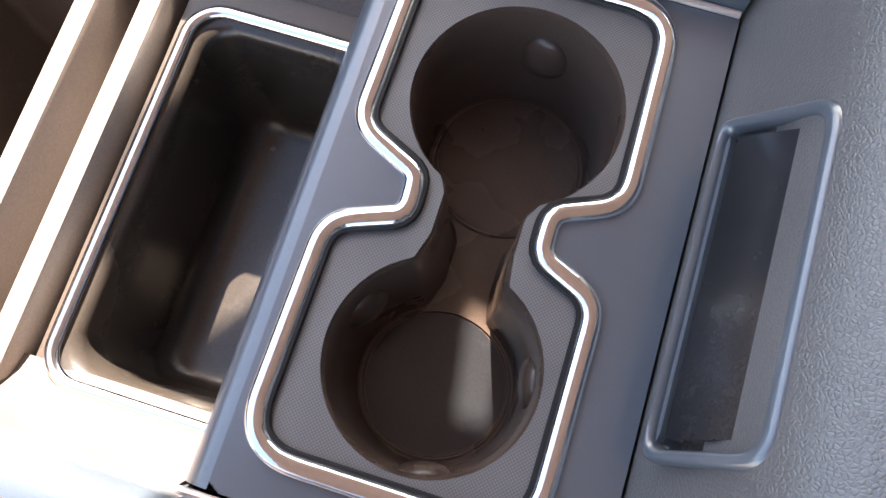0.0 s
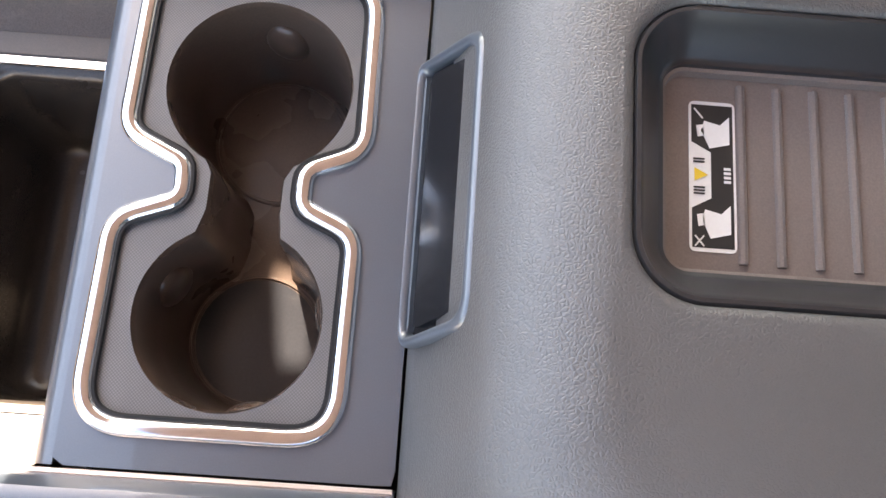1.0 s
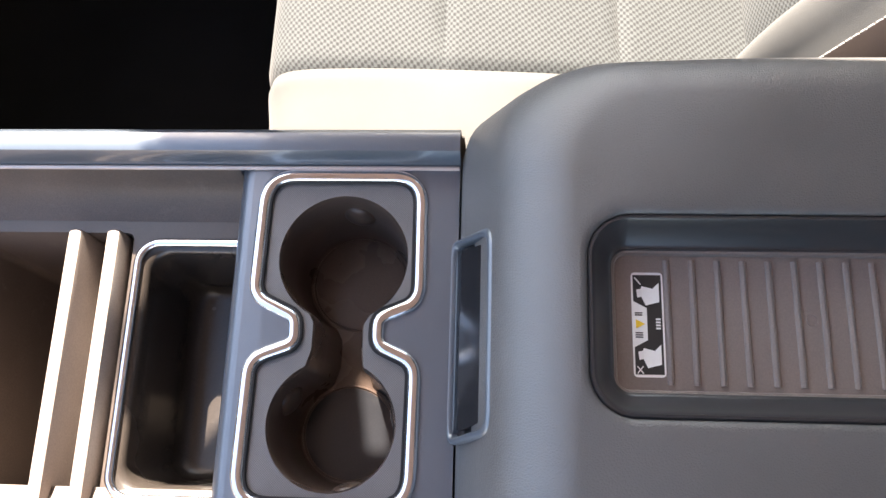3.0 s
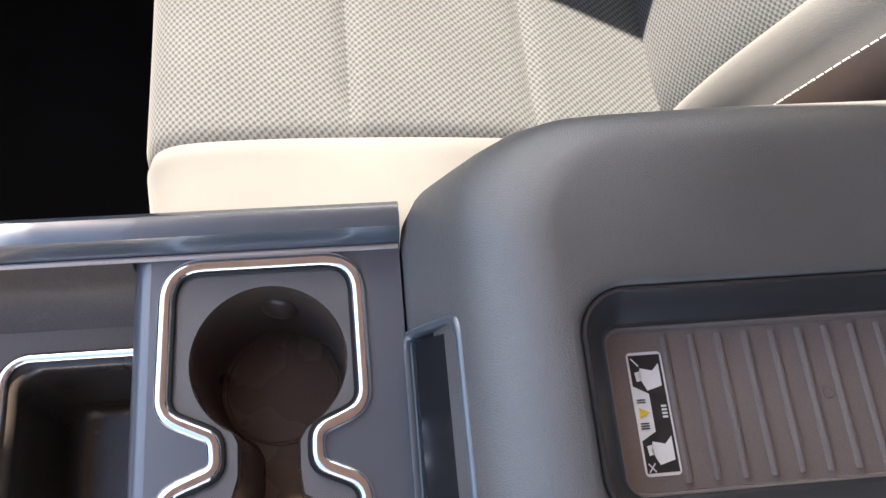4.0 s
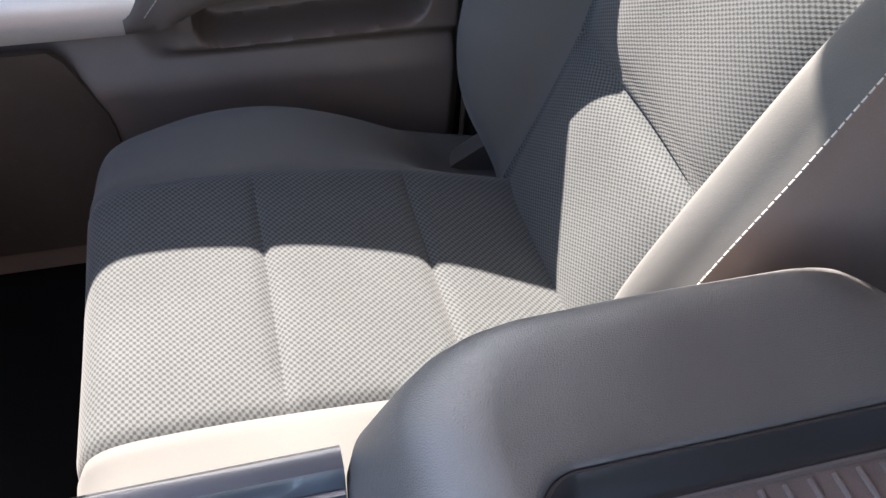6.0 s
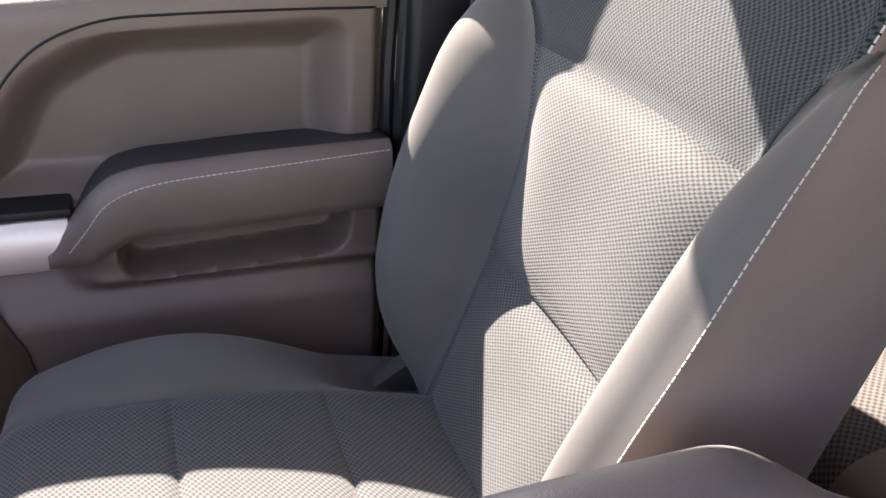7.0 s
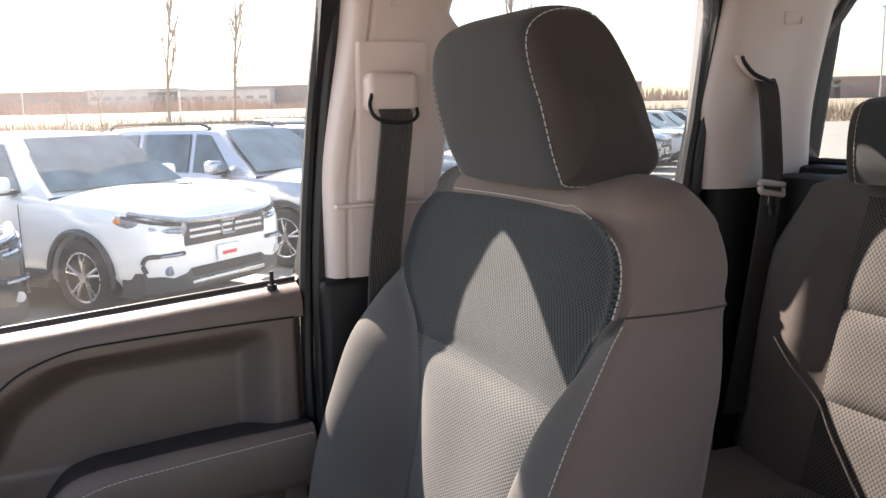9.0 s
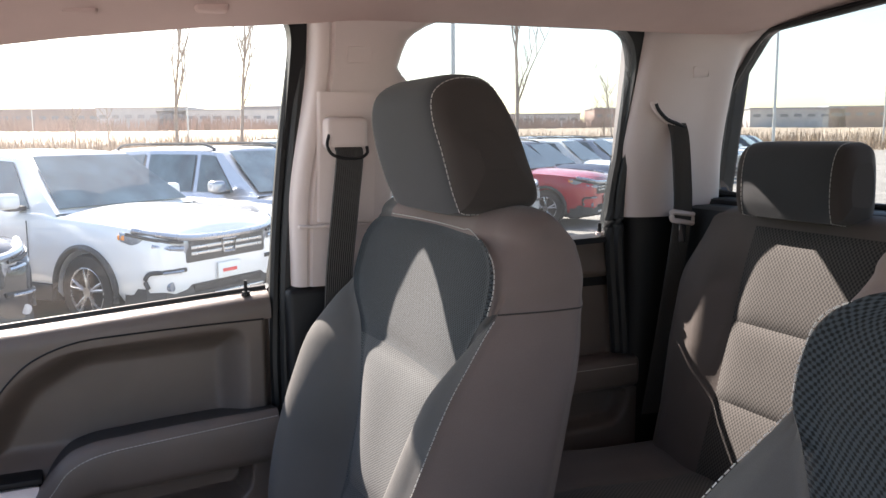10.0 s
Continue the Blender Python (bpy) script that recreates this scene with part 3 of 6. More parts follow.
# side rails
for s in (1, -1):
    prof = [(0.124, 0.985), (0.1265, 1.012), (0.130, 1.0185), (0.136, 1.0205), (0.143, 1.019), (0.1475, 1.014), (0.149, 1.004), (0.151, 0.99)]
    if s < 0:
        prof = [(y + 0.0, z) for y, z in prof]
    r_ = [[Vector((x, s * (y - (0.001 if s < 0 else 0)), z - 0.0)) for y, z in prof] for x in (-0.62, -0.4, -0.2, 0.0, 0.079)]
    craw("side_rail", loft(r_, False), M["panel"], "satin blue-black rail")
    wallp = [(0.151, 0.992), (0.156, 0.985), (0.160, 0.96), (0.165, 0.80), (0.165, 0.53)]
    r_ = [[Vector((x, s * y, z)) for y, z in wallp] for x in (-0.62, 0.08)]
    craw("side_wall", loft(r_, False), M["brown"])
    # ribbed strip under the rail
    st = ([], [])
    for k in range(150):
        x = -0.2 + k * 0.00185
        merge_into(st, tube([Vector((x, s * 0.1555, 0.99)), Vector((x, s * 0.1605, 0.955))], 0.0008, 4))
    craw("ribbed_strip", st, M["rib"])

# front storage: a sloping shelf, two cross slats and a deep bin with a bright rim
def even_corners(x0, x1, y0, y1, r, n):
    """A rounded rectangle with the same share of points on each side and corner, so that rings of it can be joined."""
    q = n // 8
    out = []
    cs = [(x0 + r, y0 + r, 180), (x1 - r, y0 + r, 270), (x1 - r, y1 - r, 0), (x0 + r, y1 - r, 90)]
    for k, (cx, cy, a0) in enumerate(cs):
        for j in range(q):
            a = radians(a0 + 90 * j / q)
            out.append(Vector((cx + r * math.cos(a), cy + r * math.sin(a))))
        nx, ny, na = cs[(k + 1) % 4]
        p0 = Vector((cx + r * math.cos(radians(a0 + 90)), cy + r * math.sin(radians(a0 + 90))))
        p1 = Vector((nx + r * math.cos(radians(na)), ny + r * math.sin(radians(na))))
        for j in range(q):
            out.append(p0.lerp(p1, j / q))
    return out


BIN = even_corners(-0.159, -0.0685, -0.103, 0.079, 0.016, 128)
TRENCH = even_corners(-0.300, -0.1655, -0.112, 0.087, 0.006, 64)
for x0, x1, hole in ((-0.62, -0.1625, TRENCH), (-0.1625, -0.066, BIN)):
    edge = even(fillet([(x1, 0.1245, 0.001), (x0, 0.1245, 0.001), (x0, -0.1245, 0.001), (x1, -0.1245, 0.001)], 2), 120)
    cpart("shelf", plate(edge, hole, 0.955, 0.962), M["shelf"], "brown-grey plastic shelf")
rings = [[Vector((p.x, p.y, z)) for p in even_corners(-0.300 + d, -0.1655 - d, -0.112 + d, 0.087 - d, 0.006, 64)] for d, z in ((0, 0.962), (0.001, 0.958), (0.003, 0.78), (0.006, 0.77))]
craw("trench", loft(rings, True, (False, True)), M["brown"], "deep brown-grey slot tray", 50)
rings = [[Vector((p.x, p.y, z)) for p in even_corners(-0.159 + d, -0.0685 - d, -0.103 + d, 0.079 - d, 0.016, 128)] for d, z in ((0, 0.963), (0.004, 0.9625), (0.0065, 0.961), (0.008, 0.957), (0.0095, 0.93), (0.0125, 0.886), (0.016, 0.876), (0.023, 0.873))]
craw("bin", loft(rings, True, (False, True)), M["bin"], "deep black storage bin", 60)
rim = [Vector((p.x, p.y, 0.965)) for p in BIN if p.x < -0.072]
k0 = max(range(len(rim)), key=lambda i: (rim[i] - rim[i - 1]).length)
rim = rim[k0:] + rim[:k0]
craw("bin_rim", tube(rim, 0.0032, 14, False, 0.75), M["chrome"], "bright chrome bin rim", 70)
for s in (1, -1):
    r_ = [[Vector((x, s * y, z)) for y, z in ((0.1245, 1.0), (0.121, 0.985), (0.113, 0.972), (0.103, 0.9645), (0.096, 0.9622))] for x in (-0.62, -0.0785)]
    craw("shelf_side", loft(r_, False), M["brown"], "brown-grey inner side of the console")
for x, low in ((-0.176, 0.772), (-0.205, 0.772), (-0.40, 0.96)):
    cpart("cross_slat", box(x - 0.0055, x + 0.0055, -0.1115, 0.0865, low, 0.976, 0.004), M["rib"])
for s in (1, -1):
    craw("rail_bead", tube([Vector((x, s * 0.1238, 1.0015)) for x in (-0.62, -0.3, 0.0, 0.078)], 0.0017, 8), M["bead"], "satin bronze edge line")

# armrest lid
lid = under(thing("armrest_lid", "", ""), console)
lid.location = (0.25, 0, 1.0)
lid.matrix_parent_inverse = Matrix.Translation(console.location).inverted()
LIDW = Matrix.Translation((0.25, 0, 1.0))


def lpart(ob, label=""):
    ob.parent = lid
    ob.matrix_parent_inverse = LIDW.inverted()
    return tagged(ob, label)


def lid_loop(x0, x1, y, r, z, n=200):
    return [Vector((p.x, p.y, z)) for p in even_corners(x0, x1, -y, y, r, n)]


TX0, TX1, TY0, TY1 = 0.154, 0.372, -0.053, 0.057
levels = [(0.080, 0.445, 0.1505, 0.022, 0.965), (0.080, 0.447, 0.153, 0.025, 1.0), (0.0835, 0.449, 0.1565, 0.03, 1.022), (0.0905, 0.450, 0.159, 0.042, 1.042), (0.0965, 0.450, 0.1605, 0.052, 1.0595),
          (0.103, 0.449, 0.1605, 0.06, 1.0755), (0.1105, 0.446, 0.1585, 0.064, 1.0885), (0.1195, 0.441, 0.1545, 0.065, 1.0985), (0.130, 0.434, 0.148, 0.062, 1.106), (0.140, 0.426, 0.139, 0.056, 1.1105), (0.1455, 0.414, 0.128, 0.05, 1.112)]
rings = [lid_loop(*lv) for lv in levels]
rect = even_corners(TX0 - 0.0045, TX1 + 0.0045, TY0 - 0.0045, TY1 + 0.0045, 0.0275, 200)
for ring in rings:
    for q_ in ring:
        q_.z -= 0.032 * step(0.345, 0.45, q_.x) * step(0.06, 0.12, abs(q_.y)) * step(1.03, 1.09, q_.z) + 0.0075 * step(0.27, 0.15, q_.x) * min(1, max(0, (q_.z - 1.075) / 0.037))
top = rings[-1]
for t in (0.3, 0.65, 0.88):
    rings.append([a.lerp(Vector((b.x, b.y, 1.1048)), t) for a, b in zip(top, rect)])
rings.append([Vector((b.x, b.y, 1.1048)) for b in rect])
for d, z in ((0.0022, 1.1042), (0.0008, 1.1028), (0.0, 1.1005), (-0.0003, 1.0975)):
    rings.append([Vector((b.x, b.y, z)) for b in even_corners(TX0 - d, TX1 + d, TY0 - d, TY1 + d, 0.024 + d, 200)])
v, f = loft(rings)
lpart(raw("lid_cover", v, f, M["lid"], None, "", 70), "dark grained leather armrest cover")


def tray_rings(levels):
    return [[Vector((p.x, p.y, z)) for p in even_corners(TX0 + d, TX1 - d, TY0 + d, TY1 - d, max(0.006, 0.024 - d), 200)] for d, z in levels]


v, f = loft(tray_rings(((0.0152, 1.0835), (0.0165, 1.083), (0.0172, 1.0795))), True, (False, True))
tray = lpart(raw("phone_tray", v, f, M["tray"], None, "", 40), "brown rubber tray floor recessed in the lid")
v, f = loft(tray_rings(((-0.0015, 1.096), (-0.0005, 1.1015), (0.0008, 1.1028), (0.0022, 1.1028), (0.0034, 1.1015), (0.0048, 1.0975), (0.0125, 1.0868), (0.0138, 1.0858), (0.0148, 1.0855), (0.0152, 1.0835))))
lpart(raw("tray_rim", v, f, M["tray_rim"], None, "", 40), "satin black tray rim with sloped walls")
for k in range(12):
    x = 0.2 + 0.0141 * k
    v, f = tube([Vector((x, TY0 + 0.02, 1.0797)), Vector((x, TY1 - 0.02, 1.0797))], 0.0018, 8, False, 0.9)
    lpart(raw("tray_rib", v, f, M["tray"]))
ringp = [Vector((0.278 + 0.003 * math.cos(2 * math.pi * k / 24), 0.004 + 0.003 * math.sin(2 * math.pi * k / 24), 1.0798)) for k in range(24)]
v, f = tube(ringp, 0.0004, 5, True)
lpart(raw("mould_mark", v, f, M["tray"]))

# latch in the lid's front face
LM = Matrix.Translation((0.0768, 0, 1.0245)) @ Matrix(((0.475, 0, -0.88, 0), (0, 1, 0, 0), (0.88, 0, 0.475, 0), (0, 0, 0, 1)))
outer = even(fillet([(0.0, 0.0635, 0.005), (0.0, -0.0655, 0.005), (0.0555, -0.0615, 0.014), (0.0555, 0.0605, 0.014)], 8), 160)
inner = even(fillet([(0.0035, 0.0585, 0.004), (0.0035, -0.0605, 0.004), (0.0468, -0.0555, 0.009), (0.0468, 0.0548, 0.009)], 8), 160)
rings = [[LM @ Vector((*o_.lerp(i_, u), h)) for o_, i_ in zip(outer, inner)] for u, h in ((0, -0.004), (0.03, -0.0008), (0.12, 0.0008), (0.3, 0.0019), (0.5, 0.0021), (0.7, 0.0014), (0.85, -0.0002), (0.95, -0.0025), (1.0, -0.006))]
v, f = loft(rings)
lpart(raw("latch_frame", v, f, M["panel"], None, "", 60), "satin black latch frame")
v, f = slab(inner, -0.0055, -0.0035)
lpart(raw("latch_well", [LM @ p for p in v], f, M["gloss"]))
ledge = even(fillet([(0.0042, 0.0565, 0.001), (0.0042, -0.0585, 0.001), (0.006, -0.0580, 0.001), (0.006, 0.0560, 0.001)], 3), 60)
v, f = slab(ledge, -0.0035, -0.0003)
lpart(raw("latch_ledge", [LM @ p for p in v], f, M["panel"]))
pad = even(fillet([(0.0075, 0.0555, 0.002), (0.0075, -0.0575, 0.002), (0.043, -0.0525, 0.007), (0.043, 0.0520, 0.007)], 5), 60)
v, f = slab(pad, -0.0035, -0.0014)
lpart(raw("latch_pad", [LM @ p for p in v], f, M["gloss"]), "glossy black latch pad")

# instruction label in the tray: white with a black drawing, unreadable lines as bars
label_ob = thing("warning_label", "white sticker with black pictograms in the armrest tray", "sticker", (0.189, 0.0005, 1.0797))


def sticker(name, loop, h, mat, label=""):
    v, f = slab(loop, h, h + 0.0002)
    return raw(name, v, f, mat, label_ob, label)


def rect2(x0, x1, y0, y1, r=0.0008):
    return fillet([(x0, y0, r), (x1, y0, r), (x1, y1, r), (x0, y1, r)], 4)


sticker("backing", rect2(-0.0088, 0.0088, -0.0295, 0.0295, 0.0025), 0.0, M["white"])
sticker("black_field", [Vector(p) for p in ((-0.0078, 0.028), (0.0078, 0.028), (0.0078, -0.028), (-0.0078, -0.028), (-0.0078, -0.013), (-0.0005, -0.009), (-0.0005, 0.009), (-0.0078, 0.013))], 0.0002, M["ink"])
for s, y in ((1, 0.0165), (-1, -0.0185)):
    sticker("pictogram", [Vector(p) for p in ((-0.001, y - 0.006), (0.0065, y - 0.004), (0.0065, y + 0.007), (0.003, y + 0.0035), (-0.003, y + 0.005), (-0.0042, y + 0.001))], 0.0004, M["white"])
    sticker("pictogram", [Vector(p) for p in ((-0.0055, y - 0.0015), (-0.003, y - 0.001), (-0.0035, y + 0.0035), (-0.006, y + 0.003))], 0.0004, M["white"])
for y in (0.001, 0.0027, -0.0007, -0.0024):
    sticker("text_bar", rect2(0.0042, 0.0068, y - 0.0005, y + 0.0005, 0.0001), 0.0004, M["white"])
for y in (0.0062, 0.005, -0.005, -0.0062, -0.0074):
    sticker("text_bar", rect2(-0.0072, -0.003, y - 0.0003, y + 0.0003, 0.0001), 0.0004, M["ink"])
sticker("yellow_triangle", [Vector(p) for p in ((-0.0068, -0.0026), (-0.0068, 0.0026), (-0.0018, 0.0))], 0.0004, M["yellow"])
for a, b in (((-0.0068, 0.0265), (-0.0035, 0.0225)), ((-0.0068, -0.0235), (-0.0035, -0.0275)), ((-0.0035, -0.0235), (-0.0068, -0.0275))):
    d = (Vector(b) - Vector(a)).normalized() * 0.0003
    w = Vector((-d.y, d.x))
    sticker("mark", [Vector(a) + w, Vector(b) + w, Vector(b) - w, Vector(a) - w], 0.0004, M["white"])


# ---------------------------------------------------------------- seats
def normals_of(P):
    du = np.gradient(P, axis=1)
    dv = np.gradient(P, axis=0)
    n = np.cross(du, dv)
    return n / np.maximum(np.linalg.norm(n, axis=2, keepdims=True), 1e-9)


def cut(P, name, rows, cols, mat, parent, label="", angle=180):
    """One piece of a sewn shell: rows and columns of its grid, with the cloth's measure in metres."""
    Q = P[rows[0] : rows[1] + 1, cols[0] : cols[1] + 1]
    r, c = Q.shape[:2]
    mid = Q[r // 2]
    u = np.cumsum(np.r_[0, np.linalg.norm(np.diff(mid, axis=0), axis=1)])
    w = np.cumsum(np.r_[0, np.linalg.norm(np.diff(Q[:, c // 2], axis=0), axis=1)])
    uv = np.stack(np.meshgrid(u, w), -1).reshape(-1, 2)
    faces = [(i * c + j, i * c + j + 1, (i + 1) * c + j + 1, (i + 1) * c + j) for i in range(r - 1) for j in range(c - 1)]
    ob = raw(name, Q.reshape(-1, 3), faces, mat, None, label, angle, uv, fix=False)
    ob.parent = parent
    ob.matrix_parent_inverse = Matrix.Translation(parent.location).inverted()
    return ob


def own(ob, parent):
    ob.parent = parent
    ob.matrix_parent_inverse = Matrix.Translation(parent.location).inverted()
    return ob


def table(x, t):
    xs, ys = zip(*t)
    return np.interp(x, xs, ys)


def soft_table(x, t):
    """Like table(), rounded off between the knots."""
    xs = np.array([p[0] for p in t])
    ys = np.array([p[1] for p in t])
    i = int(np.clip(np.searchsorted(xs, x) - 1, 0, len(xs) - 2))
    s = np.clip((x - xs[i]) / (xs[i + 1] - xs[i]), 0, 1)
    m = np.gradient(ys, xs)
    h = xs[i + 1] - xs[i]
    return ((2 * s**3 - 3 * s**2 + 1) * ys[i] + (s**3 - 2 * s**2 + s) * h * m[i] + (-2 * s**3 + 3 * s**2) * ys[i + 1] + (s**3 - s**2) * h * m[i + 1])


BX = [(0.76, 0.335), (0.84, 0.365), (0.98, 0.412), (1.2, 0.452), (1.3, 0.474), (1.382, 0.494), (1.42, 0.508)]
XB = [(0.76, 0.495), (0.95, 0.530), (1.1, 0.562), (1.2, 0.585), (1.32, 0.618), (1.42, 0.615)]
YN = [(0.76, 0.285), (1.0, 0.28), (1.20, 0.274), (1.25, 0.266), (1.285, 0.25), (1.316, 0.235), (1.34, 0.234), (1.356, 0.237), (1.37, 0.245), (1.38, 0.256), (1.388, 0.27), (1.394, 0.287), (1.40, 0.32), (1.42, 0.34)]
YF = [(0.76, 0.59), (1.0, 0.6), (1.18, 0.608), (1.23, 0.64), (1.27, 0.69), (1.29, 0.704), (1.34, 0.70), (1.356, 0.695), (1.37, 0.684), (1.38, 0.673), (1.388, 0.659), (1.394, 0.643), (1.40, 0.612), (1.42, 0.59)]
ON = [(0.76, 0.205), (1.0, 0.195), (1.19, 0.198), (1.23, 0.202), (1.262, 0.211), (1.30, 0.225), (1.316, 0.229), (1.36, 0.229), (1.39, 0.236), (1.42, 0.25)]
OF = [(0.76, 0.70), (0.9, 0.722), (1.05, 0.74), (1.2, 0.738), (1.3, 0.722), (1.42, 0.704)]
XN = [(0.76, 0.38), (0.80, 0.345), (0.86, 0.31), (0.92, 0.297), (1.0, 0.308), (1.07, 0.334), (1.132, 0.363), (1.184, 0.388), (1.232, 0.415), (1.262, 0.440), (1.29, 0.465), (1.316, 0.488), (1.42, 0.516)]
XC = [(0.76, 0.385), (0.79, 0.37), (0.857, 0.34), (0.92, 0.33), (1.0, 0.34), (1.079, 0.36), (1.14, 0.381), (1.19, 0.402), (1.23, 0.426), (1.262, 0.448), (1.29, 0.474), (1.315, 0.490), (1.42, 0.516)]


def front_seat(name, s, dx, label, group, raise_z=0.0, head_x=0.0):
    seat = thing(name, label, "car seat", (0.2 + dx, s * 0.455, 0.52), group)
    flip = np.array([1, s, 1.0])
    shift = np.array([dx, 0, raise_z])

    def sew(P, rows_seams, col_seams):
        """Sink the seams: (grid line, first, last, depth, width in metres)."""
        N = normals_of(P)
        for line, a, b, depth in rows_seams:
            for i in range(max(0, line - 6), min(P.shape[0], line + 7)):
                d = np.linalg.norm(P[i, a:b] - P[line, a:b], axis=1)
                k = np.arange(b - a)
                ease = np.clip(np.minimum(k, b - a - 1 - k) / 7.0, 0, 1)
                P[i, a:b] -= N[i, a:b] * (ease * depth * np.exp(-((d / 0.006) ** 2)))[:, None]
        for line, a, b, depth in col_seams:
            for j in range(max(0, line - 6), min(P.shape[1], line + 7)):
                d = np.linalg.norm(P[a:b, j] - P[a:b, line], axis=1)
                P[a:b, j] -= N[a:b, j] * (depth * np.exp(-((d / 0.006) ** 2)))[:, None]
        return P

    # --- backrest: sections from the bottom up
    zs = list(np.linspace(0.77, 1.40, 106))
    rows = []
    seg = (18, 22, 22, 48, 22, 22)
    for z in zs + [1.40 + 0.001 * k for k in range(1, 14)]:
        over = 0.0
        if z > 1.40:
            a = (z - 1.40) / 0.013 * math.pi / 2
            over, z2 = 1 - math.cos(a), 1.40 + 0.036 * math.sin(a)
        else:
            z2 = z
        zz = min(z, 1.40)
        bx, xb = soft_table(zz, BX) + 0.05 * over, soft_table(zz, XB) - 0.055 * over
        yn, yf, on, of = (soft_table(zz, t) for t in (YN, YF, ON, OF))
        yn, on, yf, of = yn + 0.035 * over, on + 0.05 * over, yf - 0.035 * over, of - 0.05 * over
        xc = soft_table(zz, XC) + 0.05 * over
        pts = []
        # back, from far to near
        for k in range(seg[0]):
            t = k / seg[0]
            pts.append((xb + 0.012 * math.sin(math.pi * t), of + (on - of) * t, z2))
        # near side, from back to the stitched front edge
        xs = soft_table(zz, XN) + 0.05 * over
        for k in range(seg[1]):
            t = k / seg[1]
            r = step(0.2, 0, t)
            pts.append((xb + (xs - xb) * t - 0.0, on + 0.02 * r * r - 0.006 * math.sin(math.pi * t), z2))
        # near bolster
        for k in range(seg[2]):
            t = k / seg[2]
            y = on + (yn - on) * t
            x = xs - 0.014 * math.sin(math.pi * min(1, t / 0.8)) * min(1, max(0, bx - xs) / 0.05) + (bx - xs) * step(0.42, 1.0, t)
            pts.append((x, y, z2))
        for k in range(seg[3]):
            t = k / seg[3]
            pts.append((bx + 0.010 * math.sin(math.pi * t) * (1 - over), yn + (yf - yn) * t, z2))
        # far bolster: a rounded crest, which rolls back to the side
        fall = 0.04 * min(1.0, max(0.3, (of - yf) / 0.12))
        xc -= 0.022 * step(1.29, 1.20, zz)
        for k in range(seg[4]):
            t = k / seg[4]
            y = yf + (of - yf) * t
            x = xc - 0.004 + fall * (max(0.0, t - 0.66) / 0.34) ** 2 + (bx - xc + 0.004) * (max(0.0, 0.66 - t) / 0.66) ** 2
            pts.append((x, y, z2))
        for k in range(seg[5] + 1):
            t = k / seg[5]
            r = step(0.8, 1, t)
            pts.append((xc - 0.004 + fall + (xb - xc + 0.004 - fall) * t, of - 0.02 * r * r + 0.006 * math.sin(math.pi * t), z2))
        rows.append(pts)
    P = np.array(rows)
    front = P[:, :, 0].min(axis=1)[:, None]
    deep = np.clip((P[:, :, 0] - front - 0.03) / 0.11, 0, 1)
    high = np.clip((P[:, :, 2] - 1.30) / 0.136, 0, 1)
    P[:, :, 2] -= 0.034 * deep * deep * (3 - 2 * deep) * high * high
    c = np.cumsum((0,) + seg)
    # the shoulder is rounded over from the side to the front
    for i in range(P.shape[0]):
        bend = P[i, c[1] : c[3] + 1].copy()
        m = c[2] - c[1]
        d = np.r_[-np.cumsum(np.linalg.norm(np.diff(bend[: m + 1][::-1], axis=0), axis=1))[::-1], 0, np.cumsum(np.linalg.norm(np.diff(bend[m:], axis=0), axis=1))]
        R = min(0.038 * step(1.322, 1.37, P[i, 0, 2]), 0.9 * d[-1])
        if R > 0.002:
            e0, e1 = [np.array([np.interp(q_, d, bend[:, k]) for k in range(3)]) for q_ in (-R, R)]
            for j in range(len(bend)):
                if abs(d[j]) < R:
                    u = (d[j] + R) / (2 * R)
                    P[i, c[1] + j] = e0 * (1 - u) ** 2 + bend[m] * 2 * u * (1 - u) + e1 * u * u
    # pillowed insert panels
    zrow = lambda z: int(np.argmin(np.abs(np.array(zs) - z)))  # noqa: E731
    r_low, r_mid, r_top = zrow(0.985), zrow(1.212), zrow(1.398)
    N = normals_of(P)
    for a, b, puff in ((0, r_low, 0.026), (r_low, r_mid, 0.022), (r_mid, r_top, 0.009)):
        for i in range(a, b + 1):
            e = (1 - abs(2 * (i - a) / (b - a) - 1) ** 4) ** 0.7
            for j in range(c[3], c[4] + 1):
                g = 1 - abs(2 * (j - c[3]) / (c[4] - c[3]) - 1) ** 4
                P[i, j] -= np.array([1, 0, -0.2]) * puff * e * g
    q = zrow(1.316)
    P = sew(P, [(r_low, c[3], c[4] + 1, 0.007), (r_mid, c[3], c[4] + 1, 0.007), (r_top, c[3], c[4] + 1, 0.003), (q, c[0], c[2] + 1, 0.0022)],
            [(c[2], 0, q, 0.002), (c[3], 0, r_top, 0.006), (c[4], 0, r_top, 0.006)])
    P = P * flip + shift
    last = P.shape[0] - 1
    cut(P, "back_rear_panel", (0, last), (c[0], c[1]), M["side"], seat)
    cut(P, "back_side_panel", (0, q), (c[1], c[2]), M["side"], seat, "brown-grey cloth side panel")
    cut(P, "shoulder_panel", (q, last), (c[1], c[3] - 1), M["side"], seat, "brown-grey cloth shoulder panel")
    cut(P, "back_bolster", (0, r_mid), (c[2], c[3]), M["cloth"], seat, "plain grey cloth bolster")
    cut(P, "back_bolster", (r_mid, q), (c[2], c[3] - 1), M["cloth"], seat, "plain grey cloth bolster")
    cut(P, "back_insert_lower", (0, r_low), (c[3], c[4]), M["weave_back"], seat, "woven grey cloth panel")
    cut(P, "back_insert_middle", (r_low, r_mid), (c[3], c[4]), M["weave_back"], seat, "woven grey cloth panel")
